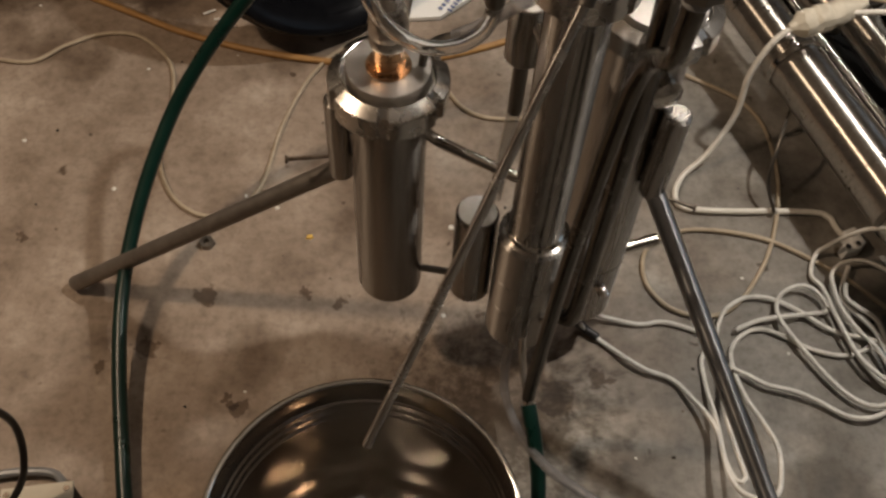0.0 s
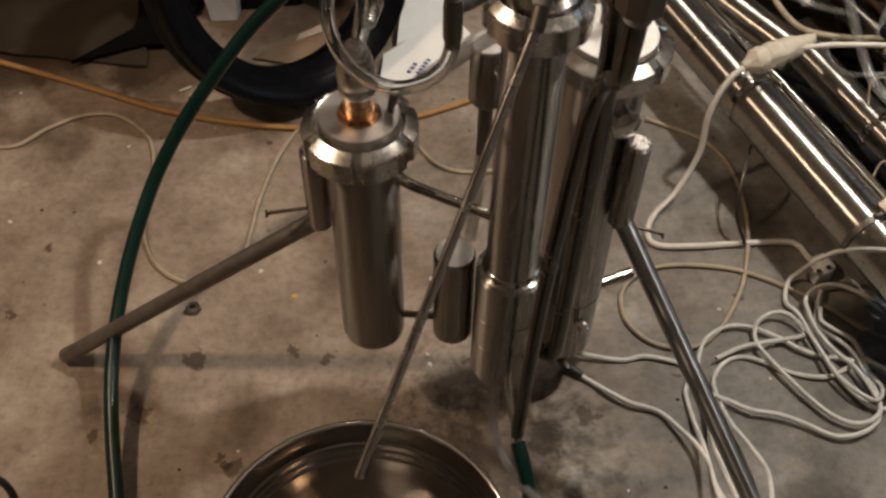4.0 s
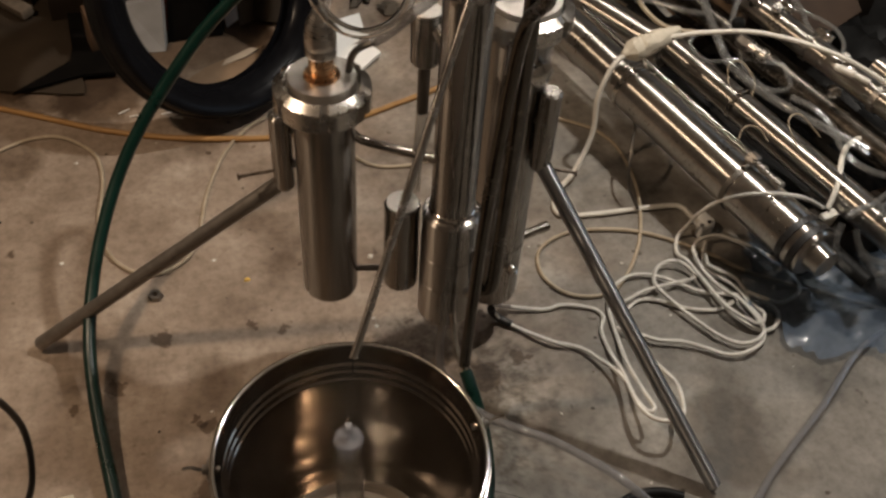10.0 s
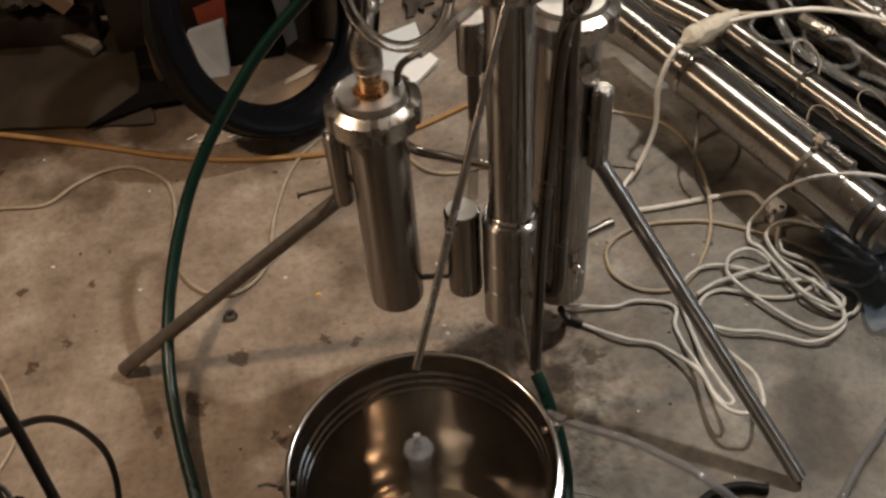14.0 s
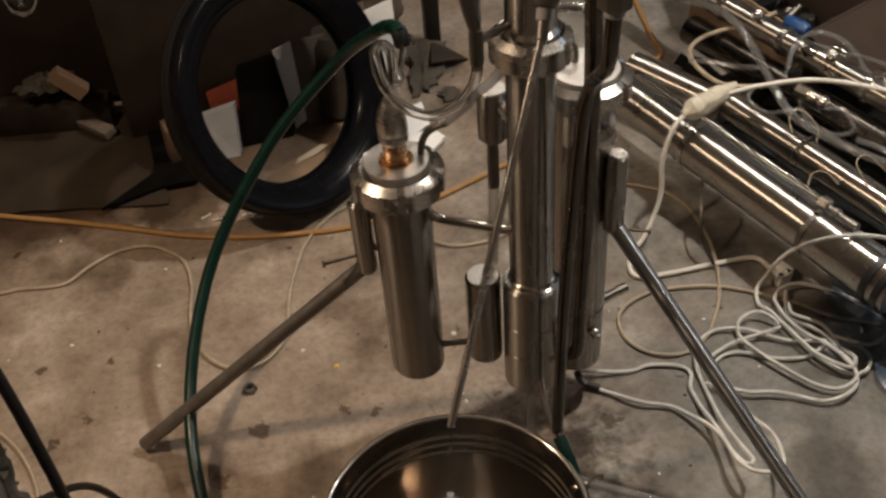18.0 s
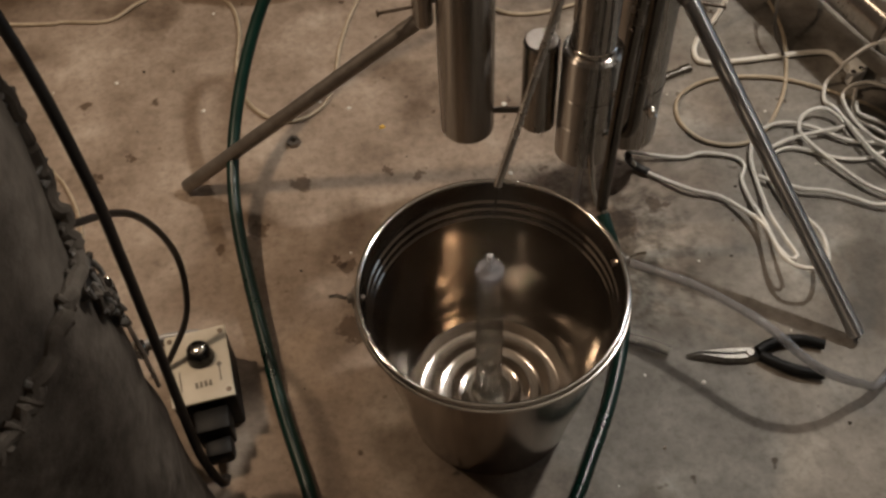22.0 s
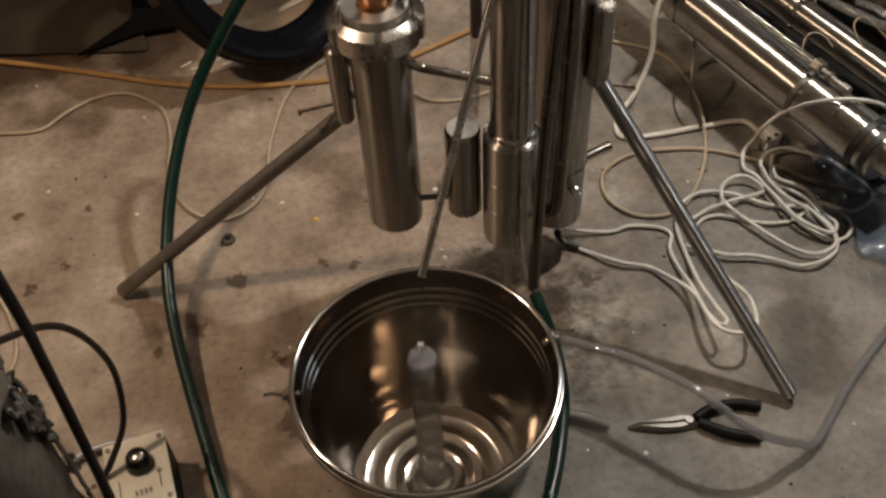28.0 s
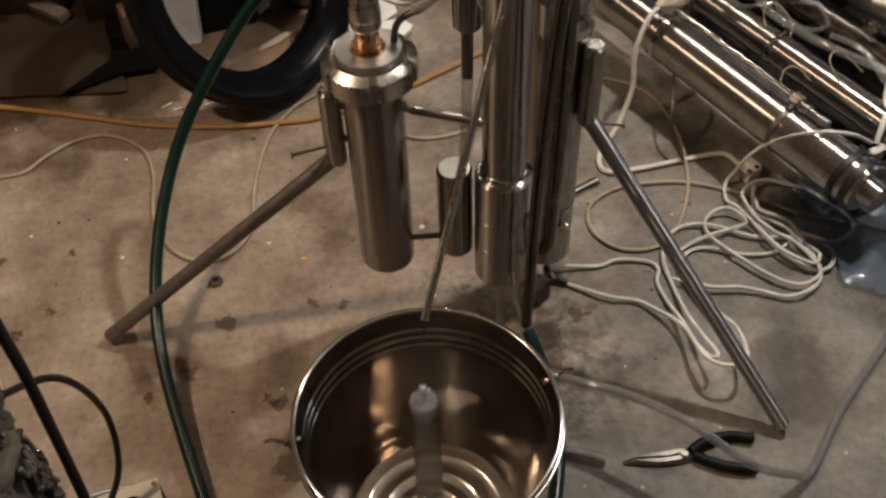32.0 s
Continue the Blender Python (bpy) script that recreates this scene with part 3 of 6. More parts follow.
# slanting legs in their sleeves
for nm, top, low, foot, pin_end, ves in (("left", (-0.079, 0.129, 0.470), (-0.079, 0.129, 0.345), (-0.471, 0.184, 0.0), (-0.138, 0.122, 0.377), (CX, CY)), ("right", (0.258, 0.091, 0.500), (0.256, 0.089, 0.372), (0.477, -0.227, 0.0), (0.302, 0.069, 0.374), (RX, RY))):
    t, l, f = Vector(top), Vector(low), Vector(foot)
    sl = part("leg_sleeve", lathe([(0, 0), (0.0105, 0), (0.0142, 0.006), (0.0142, (t - l).length - 0.004), (0.011, (t - l).length), (0, (t - l).length)], l, t - l, 32), STEEL, still, "vertical steel sleeve that holds a leg")
    d = (f - l).normalized()
    tip = f + Vector((0, 0, 0.0105)) - d * 0.002
    leg = part("leg", rod(l + Vector((0, 0, 0.012)), tip, 0.0110, 28, soft=0.004), LEGSTEEL if nm == "left" else LEGSTEEL_R, still, "slanting grey steel tube leg")
    pe = Vector(pin_end)
    st = l + Vector((0, 0, pe.z - l.z))
    dirp = (pe - st).normalized()
    part("locking_screw", geo(rod(st, pe, 0.0022, 10), rod(pe - dirp * 0.002, pe + dirp * 0.001, 0.0048, 14)), RUST, sl, "long rusty locking screw")
    vc = Vector((*ves, 0))
    for z in (0.39, 0.445):
        a = Vector((st.x, st.y, z))
        b = Vector((vc.x, vc.y, z)).lerp(a, 0.45)
        part("sleeve_lug", rod(a, b, 0.005, 12), DARKSTEEL, sl)

# product cooler and outlet rod
cool = part("product_cooler", rod((0.1205, -0.042, 0.828), (0.117, -0.041, 1.28), 0.0178, 40), STEEL, still, "upright steel product cooler")
CD = Vector((-0.25, -0.55, -0.80)).normalized()
c0 = Vector((0.1205, -0.044, 0.832))
part("reducer_cone", lathe([(0, 0), (0.0150, 0), (0.0155, 0.004), (0.0140, 0.020), (0.0110, 0.025), (0, 0.026)], c0, CD, 32), DARKSTEEL, cool, "dull steel reducer")
part("sealing_ring", rod(c0 + CD * 0.024, c0 + CD * 0.038, 0.0074, 20), GREYCARD, cool, "pale sealing ring")
part("outlet_union", rod(c0 + CD * 0.036, c0 + CD * 0.056, 0.0060, 20), DARKSTEEL, cool, "steel outlet sleeve")
part("outlet_rod", rod(c0 + CD * 0.052, (-0.037, -0.232, 0.436), 0.0042, 16), ROD, cool, "long thin slanting outlet pipe")

# water pipes in front of the rear column, with a sight glass on the tee
wp = part("water_pipe", sweep([(0.1715, -0.034, 0.822), (0.181, -0.016, 0.68), (0.187, 0.006, 0.40), (0.189, 0.018, 0.26), (0.1895, 0.022, 0.226), (0.187, 0.025, 0.210), (0.180, 0.032, 0.202), (0.165, 0.042, 0.200)], 0.0098, 20, 0.008), DARKPIPE, still, "upright water pipe")
part("tee_body", geo(lathe([(0, 0.819), (0.0112, 0.819), (0.0128, 0.823), (0.0128, 0.842), (0.0105, 0.850), (0, 0.851)], (0.1695, -0.036, 0), n=28), rod((0.168, -0.036, 0.838), (0.122, -0.041, 0.852), 0.0085, 20)), DARKSTEEL, wp, "dull steel tee")
part("tee_ring", lathe([(0, 0.812), (0.0112, 0.812), (0.0118, 0.815), (0.0118, 0.818), (0, 0.820)], (0.171, -0.035, 0), n=28), GREYCARD, wp, "pale sealing ring")
part("sight_glass", lathe([(0.0085, 0.850), (0.0102, 0.850), (0.0105, 0.858), (0.0102, 0.864), (0.0102, 1.28), (0.0085, 1.28), (0.0085, 0.850)], (0.1685, -0.0365, 0), n=28), MILKY, wp, "clear sight glass")
part("glass_collar", lathe([(0.0090, 0.851), (0.0118, 0.851), (0.0118, 0.857), (0.0090, 0.858), (0.0090, 0.851)], (0.1687, -0.0365, 0), n=28), POLISHED, wp, "bright collar under the glass")
br = part("water_branch", sweep([(0.1675, -0.104, 0.825), (0.167, -0.102, 0.790), (0.168, -0.092, 0.757), (0.173, -0.055, 0.722), (0.171, -0.033, 0.690), (0.164, -0.029, 0.62), (0.152, -0.029, 0.40), (0.146, -0.031, 0.16), (0.145, -0.034, 0.118)], 0.0080, 18, 0.01), DARKPIPE, still, "bent water branch pipe")
part("branch_nut", hexnut((0.1675, -0.104, 0.828), (0.1675, -0.104, 0.854), 0.0172, 8), DARKSTEEL, br, "large hexagon nut")
part("branch_cooler", rod((0.1675, -0.104, 0.855), (0.1675, -0.104, 1.28), 0.0130, 32), STEEL, br, "upright branch tube")
part("branch_ring", rod((0.1675, -0.104, 0.819), (0.1675, -0.104, 0.827), 0.0098, 20), GREYCARD, br, "pale sealing ring")
part("hose_barb", rod((0.145, -0.034, 0.121), (0.1468, -0.046, 0.108), 0.0068, 16), POLISHED, br, "steel hose barb")
part("bracket_tube", sweep([(0.142, 0.078, 0.730), (0.150, 0.064, 0.740), (0.163, 0.052, 0.745), (0.178, 0.043, 0.748), (0.188, 0.028, 0.748), (0.180, -0.014, 0.742)], 0.0055, 12, 0.006), POLISHED, still, "bent steel bracket tube")

# steam pipe that bends down to the clear loop, with a hazy hose let into its side
sp = part("steam_pipe", sweep([(0.125, 0.050, 0.870), (0.098, 0.030, 0.873), (0.072, 0.002, 0.870), (0.057, -0.018, 0.858), (0.053, -0.025, 0.836), (0.053, -0.027, 0.79), (0.053, -0.027, 0.736)], 0.0058, 16, 0.006), STEEL, still, "bent steam pipe")
part("steam_sleeve", lathe([(0, 0.742), (0.0064, 0.742), (0.0076, 0.746), (0.0076, 0.775), (0.0068, 0.782), (0, 0.783)], (0.053, -0.027, 0), n=24), DARKSTEEL, sp, "dull steel sleeve")
part("steam_brace", sweep([(0.053, -0.026, 0.774), (0.062, -0.014, 0.764), (0.080, 0.016, 0.748), (0.110, 0.058, 0.732)], 0.0052, 12, 0.006), DARKSTEEL, sp)
part("side_inlet", sweep([(0.052, -0.027, 0.786), (0.048, -0.030, 0.800), (0.043, -0.033, 0.822), (0.039, -0.035, 0.842)], 0.0070, 16, 0.006), DARKSTEEL, sp, "dull steel side inlet")
solid("hazy_feed_hose", sweep([(0.040, -0.0350, 0.834), (0.034, -0.037, 0.866), (0.026, -0.040, 0.905), (0.012, -0.045, 0.98), (0.0, -0.05, 1.15)], 0.0063, 16, 0.008, wall=0.0015), HAZY, (0.034, -0.036, 0.84), "hazy plastic hose pushed into a steel side inlet", "tube")

# ---- clear loop on the canister ----
solid("clear_loop_tube", sweep([(-0.026, 0.106, 0.612), (-0.021, 0.108, 0.640), (-0.017, 0.112, 0.668), (-0.018, 0.112, 0.690), (-0.028, 0.098, 0.708), (-0.040, 0.068, 0.720), (-0.0435, 0.038, 0.722), (-0.038, 0.018, 0.703), (-0.020, 0.009, 0.680), (0.006, 0.004, 0.668), (0.030, -0.004, 0.678), (0.046, -0.016, 0.703), (0.0525, -0.026, 0.732), (0.053, -0.027, 0.750)], 0.0062, 18, 0.004, wall=0.0014), CLEARPVC, (-0.026, 0.105, 0.615), "clear plastic tube looped over the vessel lid", "tube")
solid("clear_vent_hose", sweep([(0.034, 0.1030, 0.5835), (0.055, 0.0980, 0.601), (0.080, 0.0920, 0.628), (0.104, 0.0870, 0.653), (0.122, 0.0980, 0.675), (0.138, 0.1080, 0.705)], 0.0064, 16, 0.006, wall=0.0015), HAZY, (0.036, 0.1, 0.585), "thin clear hose on the vent tube", "tube")

# ---- green hoses ----
hose = thing("garden_hose", (-0.336, -0.17, 0), "dark green garden hose arching from the floor to a tap connector", "hose")
part("hose_body", sweep([(-0.27, -0.75, 0.011), (-0.283, -0.428, 0.011), (-0.335, -0.190, 0.013), (-0.383, 0.131, 0.066), (-0.323, 0.326, 0.203), (-0.194, 0.411, 0.368), (-0.066, 0.415, 0.500), (-0.011, 0.351, 0.577), (0.008, 0.288, 0.619), (0.0145, 0.264, 0.620)], 0.0098, 18, 0.012, floor=0.0098), GREEN, hose)
part("hose_connector", lathe([(0, 0), (0.0100, 0), (0.0110, 0.003), (0.0110, 0.018), (0.0090, 0.022), (0, 0.022)], (0.0142, 0.266, 0.624), (0.08, -0.45, -0.75), 20), BLACKPLASTIC, hose, "black hose collar")
part("hose_tail", sweep([(0.0155, 0.257, 0.611), (0.0120, 0.236, 0.613), (0.0040, 0.195, 0.624), (-0.0050, 0.155, 0.633)], 0.0036, 14, 0.006), POLISHED, hose, "thin bright steel hose tail")
part("tail_sleeve", lathe([(0, 0), (0.0050, 0), (0.0070, 0.004), (0.0070, 0.046), (0.0052, 0.050), (0, 0.050)], (-0.0025, 0.166, 0.6305), (-0.0115, -0.056, 0.013), 24), STEEL_H, hose, "steel sleeve on the hose tail")
part("tail_spigot", sweep([(-0.0125, 0.119, 0.6415), (-0.0165, 0.103, 0.641), (-0.0200, 0.0945, 0.630), (-0.0205, 0.0960, 0.618)], 0.0042, 12, 0.004), MILKY, hose, "milky plastic spigot")

solid("drain_hose", sweep([(0.1455, -0.040, 0.112), (0.1495, -0.058, 0.102), (0.154, -0.078, 0.088), (0.160, -0.122, 0.055), (0.156, -0.172, 0.022), (0.133, -0.237, 0.012), (0.103, -0.301, 0.011), (0.061, -0.377, 0.011), (-0.02, -0.53, 0.011), (-0.08, -0.80, 0.011)], 0.0095, 16, 0.008, floor=0.0095), GREEN, (0.14, -0.05, 0), "short dark green drain hose lying past the bucket", "hose")

# ---- bucket ----
BX, BY = -0.044, -0.250
bucket = thing("bucket", (BX, BY, 0), "empty polished stainless steel bucket with wire handle", "bucket")
prof = [(0.1085, 0.0), (0.1085, 0.004)]
prof += [(0.1085 + 0.045 * ((z - 0.004) / 0.272), z) for z in (0.03, 0.08, 0.14, 0.19, 0.22, 0.25)]
prof += [(0.1528, 0.268), (0.1535, 0.276), (0.1555, 0.2775), (0.1575, 0.280), (0.1570, 0.2835), (0.1545, 0.2845), (0.1525, 0.282), (0.1515, 0.276)]
inner = [(0.1500, 0.268)]
for k in range(37):
    z = 0.254 - k * 0.00105
    inner.append((0.1069 + 0.045 * ((z - 0.004) / 0.272) - 0.0024 * max(0.0, math.sin(k * math.pi / 6)) ** 2, z))
inner += [(0.1069 + 0.045 * ((z - 0.004) / 0.272), z) for z in (0.19, 0.14, 0.08, 0.034)]
# pressed base: flat rings with rounded steps between them
floor_rings = []
for k in range(61):
    r = 0.1060 * (1 - k / 60)
    u = (r / 0.0265) % 1.0
    step = 0.0034 * (u * u * (3 - 2 * u) if u < 0.5 else 1 - (2 * u - 1) ** 2 * (5 - 4 * u) / 2 - 0.5 * (1 - u)) if r < 0.098 else 0.0026
    floor_rings.append((r, 0.029 + step))
part("bucket_shell", lathe(prof + inner + [(0.1065, 0.007), (0.1, 0.005), (0.1085, 0.0)], (BX, BY, 0), n=96), BUCKET, bucket)
part("bucket_base", lathe([(0.1112, 0.032)] + floor_rings[:-1] + [(0, 0.030), (0, 0.025), (0.1095, 0.025), (0.1112, 0.032)], (BX, BY, 0), n=96), BASESTEEL, bucket, "ring-stepped bucket base")
part("rim_bead", lathe([(0.1545 + 0.0034 * math.cos(k * math.pi / 6), 0.2825 + 0.0032 * math.sin(k * math.pi / 6)) for k in range(13)], (BX, BY, 0), n=96), POLISHED, bucket, "bright rolled rim")
for sx, a0 in ((-1, math.radians(175)), (1, math.radians(8))):
    d = Vector((math.cos(a0), math.sin(a0), 0))
    t = Vector((-d.y, d.x, 0))
    c = Vector((BX, BY, 0.268)) + d * 0.155
    ear = part("handle_ear", geo(rod(c, c + d * 0.006, 0.014, 20), rod(c + d * 0.004, c + d * 0.012, 0.006, 14)), DARKSTEEL, bucket, "riveted handle ear")
    part("rivet", rod(c - d * 0.008, c - d * 0.003, 0.004, 10), STEEL_H, ear)
    part("handle_hook", sweep([c + d * 0.002, c + d * 0.014, c + d * 0.024 + t * 0.004 * sx, c + d * 0.034 + Vector((0, 0, 0.004))], 0.0022, 8, 0.004), POLISHED, ear, "bent wire end")
arc = []
for k in range(25):
    a = math.radians(175 + (368 - 175) * k / 24)
    s = math.sin(math.pi * k / 24)
    arc.append((BX + (0.1575 + 0.001 * s) * math.cos(a), BY + (0.1575 + 0.001 * s) * math.sin(a), 0.272 + 0.006 * s))
part("wire_handle", sweep(arc, 0.0024, 10, 0.012), POLISHED, bucket, "steel wire handle folded down onto the rim")

# ---- glass cylinder in the bucket ----
GX, GY, GZ = -0.046, -0.245, 0.018
jar = thing("glass_cylinder", (GX, GY, 0.032), "tall clear glass test cylinder standing in the bucket", "cylinder")
part("glass_wall", lathe([(0, 0.016), (0.027, 0.0165), (0.029, 0.020), (0.027, 0.024), (0.019, 0.027), (0.0172, 0.033), (0.0166, 0.276), (0.0172, 0.280), (0.0170, 0.2815), (0.0158, 0.2805), (0.0156, 0.036), (0, 0.034)], (GX, GY, GZ), n=48), GLASS, jar)
part("liquid", lathe([(0, 0.0375), (0.0152, 0.0375), (0.0152, 0.100), (0, 0.100)], (GX, GY, GZ), n=40), WATER, jar, "clear liquid")
sv, sf = lathe([(0, 0.262), (0.0140, 0.262), (0.0150, 0.268), (0.0168, 0.276), (0.0172, 0.284), (0.0168, 0.288), (0.0150, 0.290), (0.0070, 0.291), (0, 0.291)], (GX, GY, GZ), n=40)
sv = [Vector((GX + (p.x - GX) * (1 + 0.035 * math.cos(8 * math.atan2(p.y - GY, p.x - GX))), GY + (p.y - GY) * (1 + 0.035 * math.cos(8 * math.atan2(p.y - GY, p.x - GX))), p.z)) for p in sv]
part("stopper", (sv, sf), STOPPER, jar, "scalloped clear plastic stopper")
part("nozzle", lathe([(0, 0.290), (0.0036, 0.290), (0.0036, 0.298), (0.0054, 0.302), (0.0054, 0.312), (0.0036, 0.316), (0, 0.3165)], (GX, GY, GZ), n=20), NOZZLE, jar, "small clear inlet nozzle")
solid("trickle", sweep([(-0.0372, -0.2318, 0.434), (-0.0385, -0.231, 0.40), (-0.042, -0.238, 0.385), (GX, GY, 0.337)], 0.0013, 8, 0.01), WATER, (GX, GY, 0.33), "thin trickle of clear liquid from the outlet pipe", "liquid")

# ---- tube from the bucket across the floor ----
solid("clear_floor_tube", sweep([(0.124, 0.028, 0.140), (0.123, 0.027, 0.070), (0.126, 0.000, 0.045), (0.140, -0.060, 0.068), (0.165, -0.115, 0.100), (0.205, -0.156, 0.119), (0.242, -0.185, 0.124), (0.296, -0.239, 0.127), (0.323, -0.271, 0.123), (0.348, -0.296, 0.109), (0.376, -0.312, 0.091), (0.407, -0.317, 0.070), (0.441, -0.312, 0.041), (0.482, -0.299, 0.012), (0.575, -0.214, 0.009), (0.70, -0.118, 0.009), (0.82, -0.020, 0.009), (0.96, 0.03, 0.009)], 0.0064, 16, 0.008, wall=0.0014, floor=0.0075), HAZY, (0.4, -0.3, 0), "milky clear plastic tube bowing from the column drain to the floor", "tube")
solid("clear_tube_end", sweep([(0.162, -0.184, 0.009), (0.185, -0.195, 0.010), (0.214, -0.212, 0.009)], 0.0075, 14, 0.005, wall=0.0015), CLEARPVC, (0.18, -0.19, 0), "short offcut of clear plastic tube on the floor", "tube")

# ---- pliers ----
pliers = thing("pliers", (0.33, -0.238, 0), "long-nose pliers with black handles lying half open on the floor", "pliers")


def flat(outline, z0, z1, taper=0.0):
    """An extruded outline with a slightly smaller top."""
    k = len(outline)
    cx, cy = sum(p[0] for p in outline) / k, sum(p[1] for p in outline) / k
    top = [(cx + (x - cx) * (1 - taper), cy + (y - cy) * (1 - taper), z1) for x, y in outline]
    vs = [(x, y, z0) for x, y in outline] + top
    fs = [tuple(range(k))[::-1], tuple(range(k, 2 * k))] + [(i, (i + 1) % k, (i + 1) % k + k, i + k) for i in range(k)]
    return vs, fs


part("jaw", flat([(0.236, -0.2175), (0.290, -0.2205), (0.322, -0.2225), (0.338, -0.224), (0.338, -0.231), (0.300, -0.2305), (0.236, -0.2195)], 0.004, 0.0135, 0.30), PLIERSTEEL, pliers, "bright steel jaw")
part("jaw", flat([(0.236, -0.2195), (0.300, -0.2312), (0.338, -0.232), (0.340, -0.240), (0.318, -0.2415), (0.285, -0.2375), (0.236, -0.2215)], 0.003, 0.0125, 0.30), PLIERSTEEL, pliers, "dark steel jaw")
part("pivot", rod((0.322, -0.232, 0.004), (0.322, -0.232, 0.0155), 0.006, 18), PLIERSTEEL, pliers)
part("handle", sweep([(0.334, -0.229, 0.009), (0.352, -0.221, 0.010), (0.375, -0.217, 0.010), (0.402, -0.220, 0.010), (0.428, -0.231, 0.009)], 0.0075, 12, 0.006), BLACKPLASTIC, pliers, "black dipped handle")
part("handle", sweep([(0.336, -0.236, 0.009), (0.350, -0.248, 0.010), (0.370, -0.262, 0.010), (0.393, -0.272, 0.010), (0.412, -0.276, 0.009)], 0.0078, 12, 0.006), BLACKPLASTIC, pliers, "black dipped handle")

# ---- power regulator ----
reg = thing("power_regulator", (-0.42, -0.19, 0), "cream plastic power regulator box with a round knob", "regulator")
RT = 0.14
part("case", block((-0.424, -0.191, 0.0415), (0.080, 0.108, 0.079), RT, bevel=0.004), BLACKPLASTIC, reg, "dark plastic case")
part("face_plate", block((-0.424, -0.191, 0.0835), (0.082, 0.110, 0.005), RT, bevel=0.0015), CREAM, reg, "cream face plate")
RM = Matrix.Translation((-0.424, -0.191, 0.086)) @ Matrix.Rotation(RT, 4, "Z")


def on_plate(x, y, z=0.0):
    return RM @ Vector((x, y, z))


knob = part("knob", lathe([(0, 0.022), (0.012, 0.022), (0.0148, 0.019), (0.0168, 0.006), (0.0185, 0.002), (0.0185, 0), (0, 0)], on_plate(0.004, 0.012), n=24), GLOSSBLACK, reg, "glossy black knob")
part("knob_cap", lathe([(0, 0.0245), (0.006, 0.0238), (0.0095, 0.022), (0, 0.0215)], on_plate(0.004, 0.012), n=20), POLISHED, knob, "bright metal cap")
for x, y in ((-0.034, 0.046), (0.034, 0.046), (-0.034, -0.046), (0.034, -0.046)):
    part("screw", rod(on_plate(x, y, 0), on_plate(x, y, 0.0018), 0.0036, 12), RUST, reg)
for k in range(4):
    c = on_plate(-0.006 + k * 0.006, -0.030, 0.0006)
    part("print_bar", block(c, (0.0035, 0.008, 0.0012), RT, bevel=0), GREYINK, reg)
part("print_bar", block(on_plate(0.026, -0.018, 0.0006), (0.0018, 0.024, 0.0012), RT, bevel=0), GREYINK, reg)
part("print_bar", block(on_plate(0.026, -0.005, 0.0006), (0.006, 0.006, 0.0012), RT + 0.78, bevel=0), GREYINK, reg)
part("print_bar", block(on_plate(-0.026, -0.020, 0.0006), (0.0015, 0.030, 0.0012), RT, bevel=0), GREYINK, reg)
part("socket", block((-0.410, -0.262, 0.045), (0.045, 0.036, 0.05), RT, bevel=0.004), BLACKPLASTIC, reg, "black outlet socket")
part("plug", block((-0.405, -0.290, 0.034), (0.036, 0.032, 0.032), RT, bevel=0.008), BLACKPLASTIC, reg, "black plug")

solid("heater_cable", sweep([(-0.60, -0.02, 1.0), (-0.505, -0.145, 0.82), (-0.446, -0.215, 0.68), (-0.424, -0.252, 0.54), (-0.424, -0.262, 0.42), (-0.424, -0.285, 0.25), (-0.412, -0.335, 0.12), (-0.398, -0.345, 0.05), (-0.397, -0.330, 0.035)], 0.0058, 12, 0.01), BLACKCABLE, (-0.4, -0.33, 0), "thick black rubber cable hanging beside the boiler", "cable")
solid("regulator_cable", sweep([(-0.52, -0.34, 0.56), (-0.469, -0.281, 0.505), (-0.431, -0.175, 0.391), (-0.418, -0.125, 0.245), (-0.426, -0.145, 0.150), (-0.452, -0.178, 0.108), (-0.470, -0.193, 0.088)], 0.0042, 12, 0.01), BLACKCABLE, (-0.43, -0.15, 0), "black cable looping into the regulator box", "cable")
solid("grey_cable", sweep([(-0.62, -0.10, 0.012), (-0.555, -0.115, 0.012), (-0.514, -0.098, 0.012), (-0.475, -0.092, 0.012), (-0.435, -0.098, 0.016), (-0.415, -0.135, 0.03)], 0.0055, 10, 0.01), GREYMETAL, (-0.5, -0.1, 0), "grey cable behind the regulator box", "cable")

# ---- boiler in its felt wrap ----
boiler = thing("wrapped_boiler", (-0.605, -0.425, 0), "round boiler wrapped in creased grey felt with a tied seam", "boiler")


